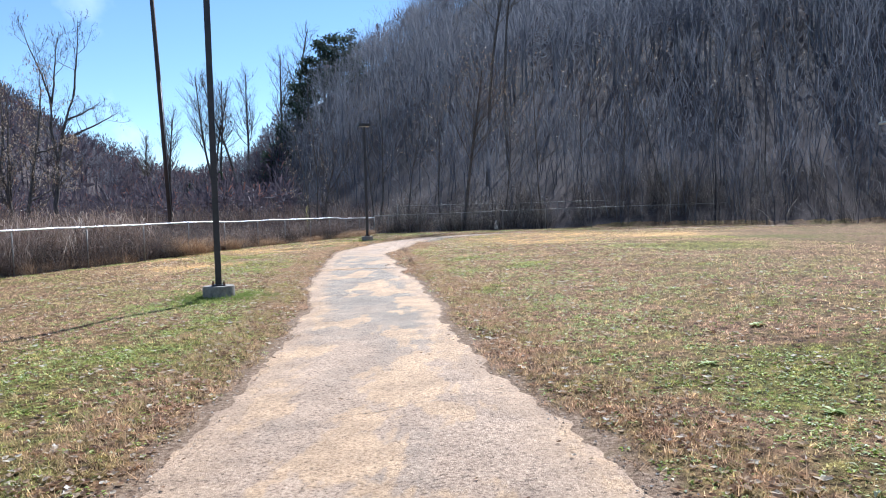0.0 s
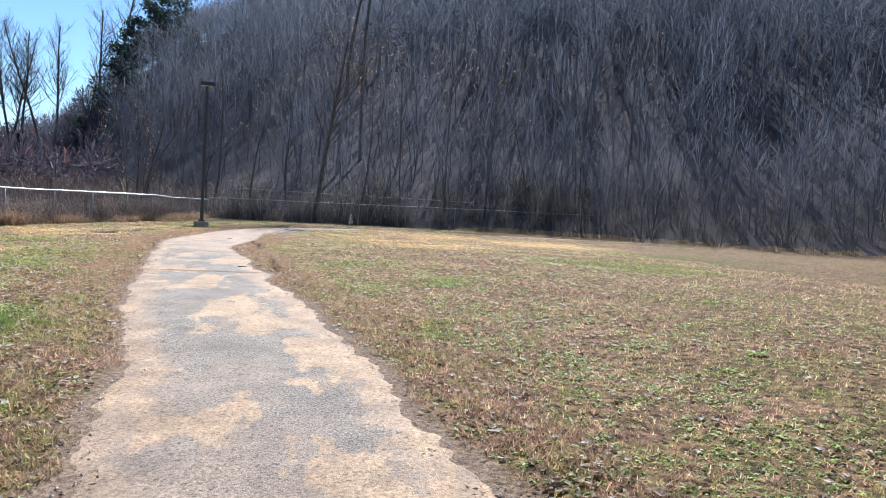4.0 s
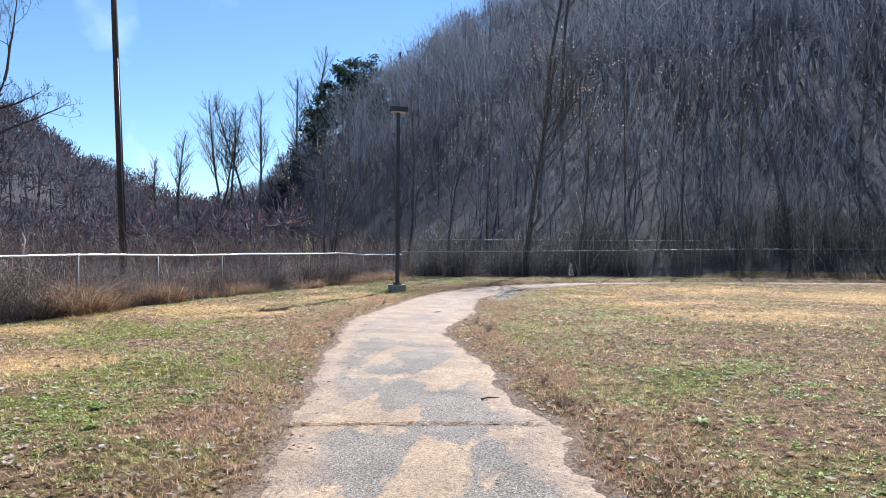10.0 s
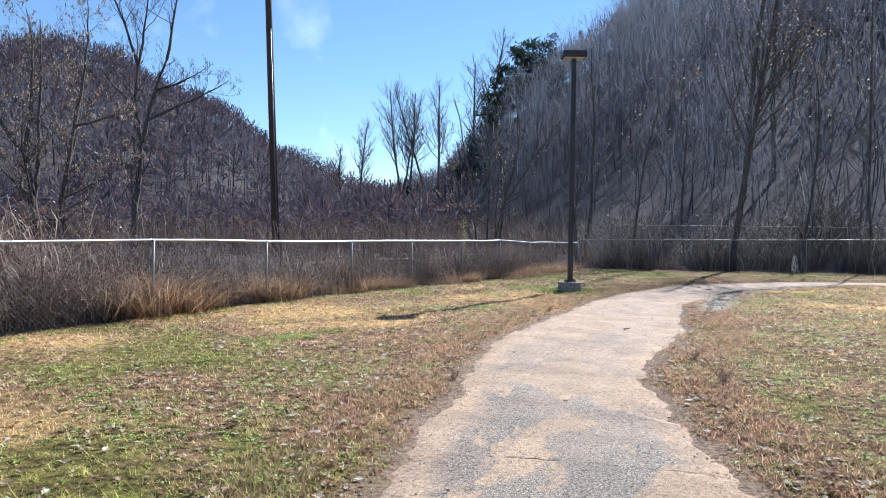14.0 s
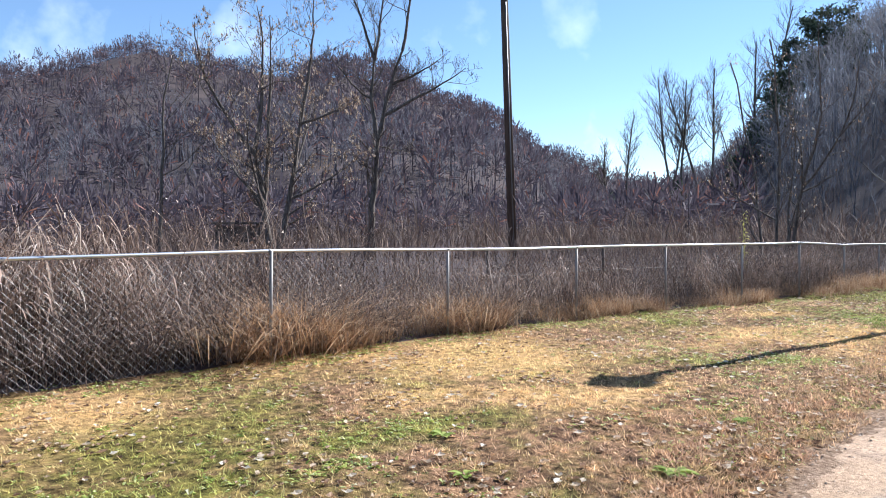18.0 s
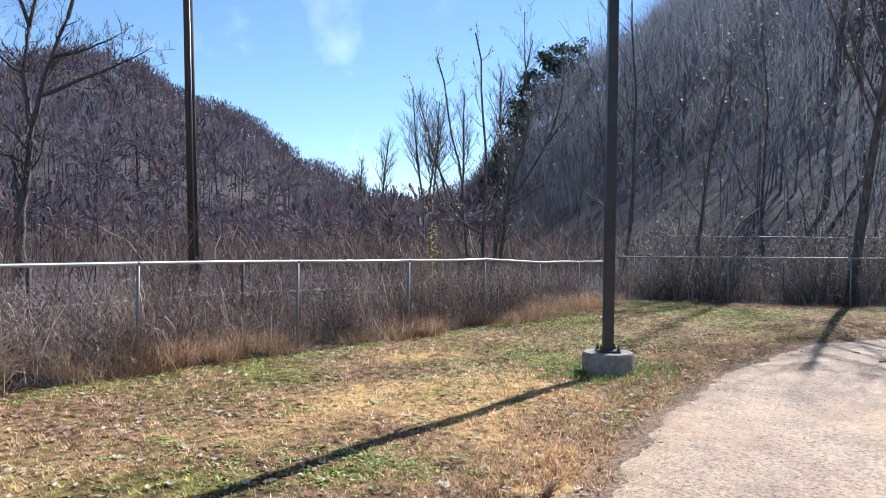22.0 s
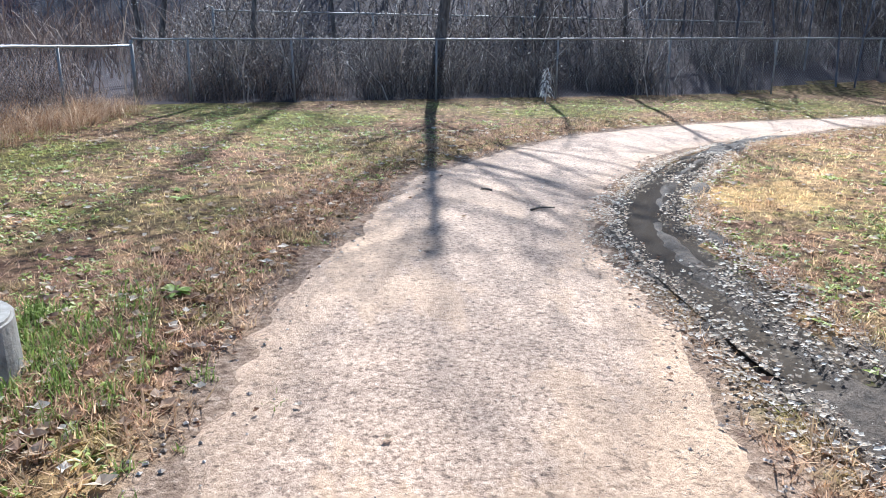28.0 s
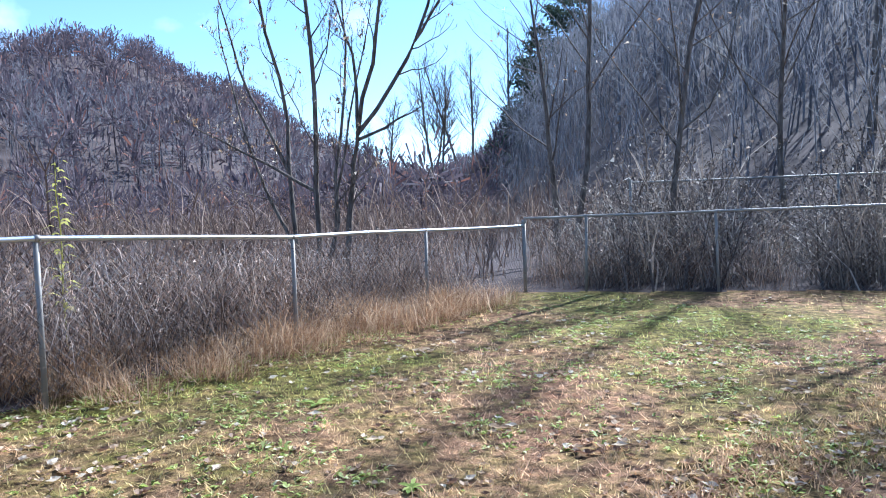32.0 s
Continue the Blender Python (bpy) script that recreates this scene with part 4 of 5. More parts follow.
def crown_template(seed, n=50, thin=1.0):
    """A far leafless crown: a trunk under a rounded haze of twig sprays."""
    rng = np.random.default_rng(seed)
    u = rng.normal(0, 1, (n, 3))
    u /= np.linalg.norm(u, axis=1)[:, None]
    c = u * (rng.random(n) ** 0.35)[:, None] * (0.26, 0.26, 0.33) + (0, 0, 0.66)
    d = u + rng.normal(0, 0.35, (n, 3)) + (0, 0, 0.7)
    d = d / np.linalg.norm(d, axis=1)[:, None] * rng.uniform(0.045, 0.1, n)[:, None]
    w = np.cross(d, rng.normal(0, 1, (n, 3)))
    w = w / np.linalg.norm(w, axis=1)[:, None] * rng.uniform(0.006, 0.018, n)[:, None] * thin
    v = np.stack([c - d - w * 0.5, c - d + w * 0.5, c + d + w, c + d - w], 1).reshape(-1, 3)
    tv, tf = tubes([([(0, 0, 0), (0.01, 0, 0.4), (0, 0, 0.85)], [0.014, 0.01, 0.003])], 3)
    return np.concatenate([v, tv]), np.concatenate([np.arange(n * 4).reshape(-1, 4), tf + n * 4])


WT = [wood_template(100 + k) for k in range(6)]
CT = [crown_template(200 + k) for k in range(5)]
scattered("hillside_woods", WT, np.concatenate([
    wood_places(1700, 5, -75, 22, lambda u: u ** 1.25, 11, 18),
    wood_places(600, 6, 22, 88, lambda u: u * 0.35, 8, 14)]), MAT_HAZED_WOODS, "bare winter woods tinted blue-grey for haze, climbing the steep hillside", "woods", tilt=0.03)
# Hair-thin sprays soften the slope in place of haze.
HT = [crown_template(220 + k, 80, 0.3) for k in range(5)]
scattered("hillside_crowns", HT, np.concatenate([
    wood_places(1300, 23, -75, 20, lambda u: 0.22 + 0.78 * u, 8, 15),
    wood_places(350, 24, -60, 20, lambda u: 0.93 + 0.09 * u, 10, 16)]), MAT_HAZED_WOODS, "twig crowns covering the steep hillside, tinted blue-grey for haze", "woods", tilt=0.03)
scattered("ridge_woods", CT, np.concatenate([
    wood_places(2000, 16, 18, 90, lambda u: 0.01 + 1.01 * u ** 0.85, 9, 15),
    low_woods(520, 19),
    wood_places(350, 7, -60, 20, lambda u: 0.93 + 0.09 * u, 10, 16),
    wood_places(600, 8, 20, 88, lambda u: 0.97 + 0.05 * u, 8, 14)]), MAT_HAZED_CROWN, "brown and purple-grey leafless woods on the far ridges, toned for haze", "woods", tilt=0.03)


# evergreens on the shoulder of the ridge and in the gap
def evergreen_template(seed):
    rng = np.random.default_rng(seed)
    n = 420
    h = rng.random(n) ** 0.8
    rad = 0.24 * (1.02 - h) ** 0.7 * np.sqrt(rng.random(n)) * (0.75 + 0.5 * rng.random(n))
    a = rng.uniform(0, 2 * np.pi, n)
    c = np.stack([rad * np.cos(a), rad * np.sin(a), 0.15 + 0.85 * h], 1)
    q = rng.normal(0, 0.028, (n, 4, 3))
    v = (c[:, None] + q).reshape(-1, 3)
    tv, tf = tubes([([(0, 0, 0), (0, 0, 0.5), (0, 0, 1)], [0.014, 0.01, 0.002])], 4)
    return np.concatenate([v, tv]), np.concatenate([np.arange(n * 4).reshape(-1, 4), tf + n * 4])


ET = [evergreen_template(k) for k in range(3)]
rng = np.random.default_rng(21)
ep = [(-106, 248, 11), (-118, 247, 12), (-92, 240, 14), (-101, 249, 12)]
ep = [(x, y, float(ground_z(x, y)) - 0.3, h) for x, y, h in ep]


def pine_tree(x, y, height, wide, seed):
    """A tall ragged pine: a bare lower trunk and uneven tufted boughs."""
    rng = np.random.default_rng(seed)
    root = tagged(new("pine_tree"), "dark ragged evergreen on the shoulder of the ridge", "tree", "evergreens on the ridge shoulder")
    root.location = (x, y, float(ground_z(x, y)) - 0.3)
    part("trunk", fast_mesh("trunk", *tubes([([(0, 0, 0), (0.2, 0, height * 0.5), (0, 0.1, height * 0.97)], [0.32, 0.24, 0.05])], 6), MAT_BARK), root)
    V = []
    for k in range(34):
        f = 0.25 + 0.75 * rng.random()
        a, reach = rng.uniform(0, 2 * np.pi), wide * (1.15 - 0.75 * f) * rng.uniform(0.5, 1.1)
        c = np.array([math.cos(a) * reach, math.sin(a) * reach, height * f])
        part("bough", fast_mesh("bough", *tubes([([(0, 0, height * f - 0.5), tuple(c)], [0.07, 0.03])], 3), MAT_BARK), root)
        V.append((c + rng.normal(0, 1, (44, 3)) * (0.95, 0.95, 0.5))[:, None] + rng.normal(0, 0.3, (44, 4, 3)))
    v = np.concatenate(V).reshape(-1, 3)
    tagged(part("foliage", fast_mesh("foliage", v, np.arange(len(v)).reshape(-1, 4), MAT_EVERGREEN, True), root), "dark green needle tufts", kind="stuff")


for k, (x, y, h, w) in enumerate([(-60, 222, 21, 4.0), (-56, 219, 24, 4.5), (-52, 224, 23, 4.2), (-48, 221, 22, 4.5), (-66, 228, 14, 3.5), (-71, 230, 11, 3.2), (-44, 226, 21, 4.0)]):
    pine_tree(x, y, h, w, 300 + k)
scattered("evergreens", ET, ep, MAT_EVERGREEN, "dark evergreens mixed into the bare hillside woods", "evergreens", flat=True)


# ---- brush ----
def brush_template(seed, stems=26, arch=0.5, thick=0.005, leaf=0, droop=0.0, crumb=0.0115):
    rng = np.random.default_rng(seed)
    L = []
    for k in range(stems):
        a = rng.uniform(0, 2 * np.pi)
        s = rng.uniform(0.0, 0.35)
        lean = rng.uniform(0.1, arch)
        h = rng.uniform(0.45, 1.0)
        t = np.linspace(0, 1, 5)[:, None]
        b = np.array([s * math.cos(a * 1.7), s * math.sin(a * 1.7), 0])
        p = b + np.concatenate([lean * math.cos(a) * t ** 1.8, lean * math.sin(a) * t ** 1.8, h * (t * (1 + 0.35 * droop) - (0.35 * lean + droop * rng.random()) * t ** 3)], 1) + rng.normal(0, 0.015, (5, 3))
        L.append((p, np.linspace(1, 0.35, 5) * thick))
        for _ in range(2):
            i = rng.integers(1, 4)
            w = rng.normal(0, 0.14, 3)
            w[2] = abs(w[2]) + 0.03
            L.append((np.array([p[i], p[i] + w * 0.6, p[i] + w + (0, 0, -0.03)]), np.array([0.6, 0.45, 0.3]) * thick))
    v, f = tubes(L, 2)
    if leaf:
        ends = np.array([l[0][-1] for l in L])
        c = ends[rng.integers(0, len(ends), leaf)] + rng.normal(0, 0.05, (leaf, 3))
        q = (c[:, None] + rng.normal(0, crumb, (leaf, 4, 3))).reshape(-1, 3)
        f = np.concatenate([f, np.arange(leaf * 4).reshape(-1, 4) + len(v)])
        v = np.concatenate([v, q])
    return v, f


FL = resample(FENCE_L, 400)
FF = resample(FENCE_F, 300)


def along(line, n, seed, off0, off1, h0, h1, s0=0.0, s1=1.0, side=1):
    rng = np.random.default_rng(seed)
    s = rng.uniform(s0, s1, n) * (len(line) - 2)
    i = s.astype(int)
    p = line[i] + (line[i + 1] - line[i]) * (s - i)[:, None]
    d = line[i + 1] - line[i]
    d = d / np.linalg.norm(d, axis=1)[:, None]
    nrm = np.stack([-d[:, 1], d[:, 0]], 1) * side
    p = p + nrm * rng.uniform(off0, off1, n)[:, None]
    return np.stack([p[:, 0], p[:, 1], ground_z(p[:, 0], p[:, 1]) - 0.03, rng.uniform(h0, h1, n)], 1)


def lumpy(pl, wave, level):
    """Keep the places that fall in clumps, lower towards their rims."""
    k = np.array([noise.noise(Vector((x * wave, y * wave, 2.2))) for x, y in pl[:, :2]])
    out = pl.copy()
    out[:, 3] *= np.clip(0.55 + 1.3 * (k - level), 0.45, 1.25)
    return out[k > level]


BT = [brush_template(k, stems=24, arch=1.0, leaf=110, droop=0.55, thick=0.003, crumb=0.007) for k in range(5)]


def cane_template(seed, stems=11, leaves=7):
    """Tall dead grass: upright canes with long narrow leaves curling over."""
    rng = np.random.default_rng(seed)
    L = []
    for k in range(stems):
        b, top = rng.normal(0, 0.16, 2), rng.normal(0, 0.2, 2)
        h = rng.uniform(0.6, 1.0)
        p = np.array([(*(b + top * f ** 1.5), h * f) for f in (0, 0.35, 0.7, 1.0)])
        L.append((p, np.array([0.004, 0.0036, 0.003, 0.0015])))
        for _ in range(leaves):
            f, a, ln = rng.uniform(0.25, 1.0), rng.uniform(0, 2 * np.pi), rng.uniform(0.16, 0.34)
            at = np.array([*(b + top * f ** 1.5), h * f])
            d = np.array([math.cos(a), math.sin(a), 0])
            rise, fall = rng.uniform(0.1, 0.5), rng.uniform(0.3, 1.3)
            L.append((np.array([at + ln * (d * (t - 0.25 * fall * t * t) + np.array([0, 0, rise * t - fall * t * t])) for t in (0, 0.35, 0.7, 1.0)]), np.array([0.003, 0.0042, 0.0032, 0.001])))
    return tubes(L, 2)


CANE = [cane_template(k) for k in range(5)]
scattered("cane_grass", CANE, np.concatenate([along(FL, 190, 15, 0.7, 3.0, 1.4, 2.2, 0.34, 0.55), along(FL, 70, 44, 0.4, 2.5, 1.2, 2.0, 0.1, 0.34), along(FL, 50, 45, 0.3, 1.6, 0.8, 1.4, 0.66, 0.98)]), MAT_CANE, "tall dead cane grass with curling tan leaves behind the fence", "dry grass", tilt=0.15)
BTL = [brush_template(20 + k, stems=(12, 16, 9, 13)[k], arch=(0.5, 1.1, 0.7, 0.9)[k], leaf=(190, 60, 150, 200)[k], crumb=0.007) for k in range(4)]
UT = [brush_template(60 + k, stems=11, arch=1.1, leaf=60, droop=0.6, thick=0.006, crumb=0.013) for k in range(4)]
# Darker low stems put the shade under the brambles into the colour.
scattered("undergrowth", UT, np.concatenate([along(FL, 420, 41, 0.25, 1.6, 0.6, 1.2, 0.3, 0.62), along(FL, 130, 42, 0.3, 1.6, 0.5, 1.0, 0.6, 0.98), along(FL, 300, 46, 1.4, 8.0, 0.7, 1.5, 0.58, 1.0)]), MAT_THICKET, "tangled undergrowth in a darker tone for the shade at the bramble foot", "undergrowth", tilt=0.2)
scattered("bramble", BT, np.concatenate([along(FL, 220, 1, 0.35, 3.5, 0.7, 1.8, 0.1, 0.62), along(FL, 140, 2, 0.3, 1.4, 0.6, 1.3, 0.6, 0.85), along(FL, 130, 3, 0.3, 2.5, 0.6, 1.5, 0.8, 1.0), along(FF, 60, 31, 0.3, 2.5, 0.5, 1.3, 0.0, 0.16), along(FL, 60, 4, 2.0, 5.0, 1.5, 2.5, 0.3, 0.62)]), MAT_BRUSH, "tangled dry brown brambles behind the fence", "brush", tilt=0.12)
rng = np.random.default_rng(77)
ba = np.radians(rng.uniform(-75, -27, 240))
br = np.interp(np.degrees(ba), RIDGE_AZ, RIDGE_B) + rng.uniform(-0.5, 12, 240)
bx, by = CX - br * np.sin(ba), CY + br * np.cos(ba)
belt = np.stack([bx, by, ground_z(bx, by) - 0.05, rng.uniform(1.2, 3.0, 240)], 1)
scattered("shrubbery", BTL, np.concatenate([belt, lumpy(along(FF, 520, 5, 0.3, 3.2, 0.8, 2.3), 0.55, -0.12), lumpy(along(FF, 260, 6, 2.0, 9.0, 1.5, 4.0), 0.35, -0.12)]), MAT_SHRUB, "leafy tangled shrubs along the far fence", "shrubs", tilt=0.1)
far = [brush_template(40 + k, stems=9, thick=0.006) for k in range(4)]
rng = np.random.default_rng(9)
fx, fy = rng.uniform(-75, -12, 1500), rng.uniform(0, 125, 1500)
keep = fx < np.interp(fy, [0, 11, 30, 50, 60, 130], [-17, -16, -13, -10, -10, -25])
fx, fy = fx[keep], fy[keep]
fx, fy = np.concatenate([fx, rng.uniform(-30, -7, 260)]), np.concatenate([fy, rng.uniform(51.5, 80, 260)])
scattered("thicket", far, np.stack([fx, fy, ground_z(fx, fy) - 0.05, rng.uniform(1.2, 3.4, len(fx))], 1), MAT_THICKET, "brown thicket of saplings and weeds filling the valley floor", "thicket", tilt=0.1)


def tuft_template(seed, blades=60, wide=0.006, lean=1.0):
    rng = np.random.default_rng(seed)
    a = rng.uniform(0, 2 * np.pi, blades)
    b = np.stack([np.cos(a * 3.1), np.sin(a * 3.1)], 1) * (0.45 * np.sqrt(rng.random(blades)))[:, None]
    h = rng.uniform(0.5, 1.0, blades)
    tip = b + np.stack([np.cos(a), np.sin(a)], 1) * (lean * rng.random(blades) * h)[:, None]
    w = np.stack([-np.sin(a), np.cos(a)], 1) * wide
    z0 = np.zeros(blades)
    end = rng.uniform(0.55, 1.0, blades)
    mid = b * 0.55 + tip * 0.45
    v = np.stack([np.c_[b + w, z0], np.c_[b - w, z0], np.c_[mid - w * 0.8, h * 0.6], np.c_[mid + w * 0.8, h * 0.6], np.c_[mid + w * 0.8, h * 0.6], np.c_[mid - w * 0.8, h * 0.6], np.c_[tip - w * 0.15, h * end], np.c_[tip + w * 0.15, h * end]], 1)
    return v.reshape(-1, 3), np.arange(blades * 8).reshape(-1, 4)


ST = [tuft_template(k, 70, 0.005, 2.4) for k in range(4)]
scattered("straw_grass", ST, np.concatenate([lumpy(along(FL, 120, 11, 0.1, 1.2, 0.6, 1.1, 0.562, 0.612), 0.9, -0.25), along(FL, 50, 17, 0.1, 1.0, 0.4, 0.9, 0.632, 0.665), lumpy(along(FL, 420, 12, -0.1, 1.0, 0.25, 0.6, 0.68, 0.98), 1.1, -0.05), along(FL, 60, 13, 0.0, 0.6, 0.3, 0.7, 0.1, 0.5), along(FL, 60, 14, -0.6, 0.1, 0.3, 0.55, 0.84, 0.97)]), MAT_STRAW, "dry orange-tan straw grass along the fence foot", "dry grass", flat=True)


# ---- grass blades, weeds and leaves on the lawn ----
def lawn_points(n, seed, reach0, reach1):
    """Random places on the lawn, between two distances from the path's edge."""
    rng = np.random.default_rng(seed)
    y = rng.uniform(-3, 52, n)
    off = reach0 + (reach1 - reach0) * rng.random(n)
    left = rng.random(n) < 0.5
    xl = np.interp(y, EDGE_L[:, 1], EDGE_L[:, 0]) - off / np.interp(y, EDGE_L[:, 1], COS_L)
    xr = np.interp(y, EDGE_R[:, 1], EDGE_R[:, 0]) + off / np.interp(y, EDGE_R[:, 1], COS_R)
    p = np.stack([np.where(left, xl, xr), y], 1)
    g, _ = path_gap(p[:, 0], p[:, 1])
    lim = np.interp(p[:, 1], [-5, 11, 30, 36, 42.6, 50], [-15.5, -13.2, -10.5, -9.6, -7.6, -6.5])
    ok = (g > reach0 - 1e-6) & (p[:, 0] > lim) & (p[:, 0] < 20) & (p[:, 1] < 51.0 + 0.18 * np.clip(p[:, 0], -6, 30))
    mud = (np.abs(p[:, 0] - np.interp(p[:, 1], MUD_Y, MUD_X)) < np.interp(p[:, 1], MUD_Y, MUD_W)) & (p[:, 1] > 35) & (p[:, 1] < 45.5)
    return p[ok & ~mud], rng


def blades(name, n, seed, reach0, reach1, h0, h1, wide, label, mat):
    p, rng = lawn_points(n, seed, reach0, reach1)
    if reach0 < 0:
        thin = np.array([noise.noise(Vector((x * 2.2, y * 2.2, 8.8))) for x, y in p])
        p = p[thin > 0.06 - 1.1 * path_gap(p[:, 0], p[:, 1])[0]]
    m = len(p)
    z = ground_z(p[:, 0], p[:, 1]) - 0.008
    a = rng.uniform(0, 2 * np.pi, m)
    h = rng.uniform(h0, h1, m)
    lean = rng.uniform(0.2, 2.4, m) * h
    w = np.stack([-np.sin(a), np.cos(a)], 1) * (wide * rng.uniform(0.6, 1.3, m))[:, None]
    tip = p + np.stack([np.cos(a), np.sin(a)], 1) * lean[:, None]
    v = np.stack([np.c_[p + w, z], np.c_[p - w, z], np.c_[tip, z + h]], 1).reshape(-1, 3)
    me = fast_mesh(name, v, np.arange(m * 3).reshape(-1, 3), mat, True)
    stored(me, "lush", np.repeat(patches(p[:, 0], p[:, 1], LUSH), 3))
    stored(me, "dry", np.repeat(patches(p[:, 0], p[:, 1], DRY), 3))
    return tagged(new(name, me), label, "grass", kind="stuff")


blades("lawn_grass", 330000, 51, 0.1, 4.5, 0.012, 0.05, 0.005, "short mown winter grass, part green and part straw", MAT_BLADE)
blades("lawn_grass", 230000, 52, 4.5, 13.0, 0.015, 0.05, 0.0075, "short mown winter grass, part green and part straw", MAT_BLADE)
blades("verge_grass", 150000, 53, -0.06, 0.8, 0.02, 0.08, 0.005, "dead red-brown grass fringing the path", MAT_VERGE)


def small_tuft(seed, n=24):
    """A low mound of bent blades, one triangle each."""
    rng = np.random.default_rng(seed)
    a = rng.uniform(0, 2 * np.pi, n)
    b = rng.normal(0, 0.35, (n, 2))
    ln = rng.uniform(0.3, 1.3, n)
    w = np.stack([-np.sin(a), np.cos(a)], 1) * 0.055
    tip = b + np.stack([np.cos(a), np.sin(a)], 1) * ln[:, None]
    z0 = np.zeros(n)
    v = np.stack([np.c_[b + w, z0], np.c_[b - w, z0], np.c_[tip, rng.uniform(0.35, 1.0, n)]], 1)
    return v.reshape(-1, 3), np.arange(n * 3).reshape(-1, 3)


for seed, n_, r0_, r1_, mat_, label_ in [(55, 8000, 0.02, 1.3, MAT_VERGE, "dead red-brown tufts along the path verge"), (56, 9000, 0.3, 7.0, MAT_BLADE, "low uneven tufts standing up from the lawn")]:
    p, rng = lawn_points(n_, seed, r0_, r1_)
    keep = np.array([noise.noise(Vector((x * 1.3, y * 1.3, 5.1))) for x, y in p]) > -0.12
    p = p[keep]
    ob = scattered("lawn_tufts", [small_tuft(k) for k in range(5)], np.c_[p, ground_z(p[:, 0], p[:, 1]) - 0.008, rng.uniform(0.025, 0.08, len(p))], mat_, label_, "grass", flat=True)
    co = np.empty(len(ob.data.vertices) * 3, np.float32)
    ob.data.vertices.foreach_get("co", co)
    co = co.reshape(-1, 3)
    stored(ob.data, "lush", patches(co[:, 0], co[:, 1], LUSH))
    stored(ob.data, "dry", patches(co[:, 0], co[:, 1], DRY))


def weed_template(seed, leaves=5):
    rng = np.random.default_rng(seed)
    V = []
    for k in range(leaves):
        a = rng.uniform(0, 2 * np.pi)
        ln, w = rng.uniform(0.5, 1.0), rng.uniform(0.08, 0.17)
        d, n_ = np.array([math.cos(a), math.sin(a), 0]), np.array([-math.sin(a), math.cos(a), 0])
        up = rng.uniform(0.2, 0.7)
        base, mid, tip = d * 0.05, d * ln * 0.55 + (0, 0, up * 0.6), d * ln + (0, 0, up * 0.45)
        V += [base, mid + n_ * w, tip, mid - n_ * w]
    return np.array(V), np.arange(len(V)).reshape(-1, 4)


rng = np.random.default_rng(61)
c, _ = lawn_points(5200, 61, 0.05, 8.0)
near = patches(c[:, 0], c[:, 1], LUSH) * 1.2 + 0.3 + 0.35 * (c[:, 1] < 17) - patches(c[:, 0], c[:, 1], DRY)
c = c[rng.random(len(c)) < near]
belt_, _ = lawn_points(5200, 63, 0.15, 3.2)
worn = np.array([noise.noise(Vector((x * 0.9, y * 0.9, 1.5))) for x, y in belt_])
belt_ = belt_[(worn > -0.08) & (rng.random(len(belt_)) > patches(belt_[:, 0], belt_[:, 1], DRY) * 1.3)]
c = np.concatenate([c, belt_, along(FL, 420, 64, -0.5, 0.02, 1, 1, 0.3, 0.98)[:, :2]])
p = np.concatenate([q + rng.normal(0, 0.07 + 0.2 * rng.random(), (int(rng.integers(4, 18)), 2)) for q in c] + [lawn_points(4000, 62, 0.05, 6.0)[0]])
p = p[path_gap(p[:, 0], p[:, 1])[0] > 0.0]
scattered("lawn_weeds", [weed_template(k) for k in range(4)], np.c_[p, ground_z(p[:, 0], p[:, 1]) - 0.005, rng.uniform(0.022, 0.08, len(p))], MAT_WEED, "low green weeds and clover in patches over the lawn", "weeds", flat=True)
near_base = np.concatenate([np.array([[-3.13, 14.5]]) + rng.normal(0, 0.42, (620, 2)), np.array([[-4.77, 38.3]]) + rng.normal(0, 0.42, (420, 2))])
dd = np.minimum(np.hypot(near_base[:, 0] + 3.13, near_base[:, 1] - 14.5), np.hypot(near_base[:, 0] + 4.77, near_base[:, 1] - 38.3))
near_base = near_base[dd > 0.31]
GT = [tuft_template(70 + k, 14, 0.03, 0.9) for k in range(3)]
scattered("base_grass", GT, np.c_[near_base, ground_z(near_base[:, 0], near_base[:, 1]) - 0.01, rng.uniform(0.05, 0.13, len(near_base))], MAT_BASEGRASS, "longer green grass round the lamp post footings", "grass", flat=True)


def leaf_template(seed):
    rng = np.random.default_rng(seed)
    a = np.linspace(0, 2 * np.pi, 8, endpoint=False)
    r = np.array([1, 0.55, 0.8, 0.5, 0.95, 0.5, 0.8, 0.55]) * rng.uniform(0.8, 1.1, 8)
    ring = np.c_[r * np.cos(a), r * 0.75 * np.sin(a), 0.25 + 0.35 * np.abs(np.sin(a + rng.random()))]
    v = np.concatenate([ring, [[0, 0, 0.12]]])
    f = [[8, i, (i + 1) % 8, (i + 2) % 8] for i in range(0, 8, 2)]
    return v, np.array(f)


LT = [leaf_template(k) for k in range(5)]
c = np.concatenate([lawn_points(1500, 72, 0.0, 6.0)[0], lawn_points(900, 73, 0.0, 0.8)[0]])
p = np.concatenate([q + rng.normal(0, 0.06 + 0.18 * rng.random(), (int(rng.integers(4, 18)), 2)) for q in c] + [lawn_points(12000, 71, 0.0, 9.0)[0]])
p = p[path_gap(p[:, 0], p[:, 1])[0] > 0.0]
e = np.concatenate([EDGE_L[rng.integers(10, 220, 500)], EDGE_R[rng.integers(10, 220, 500)]]) + rng.normal(0, 0.22, (1000, 2))
q = MID[rng.integers(10, 220, 60)] + rng.normal(0, 0.8, (60, 2))
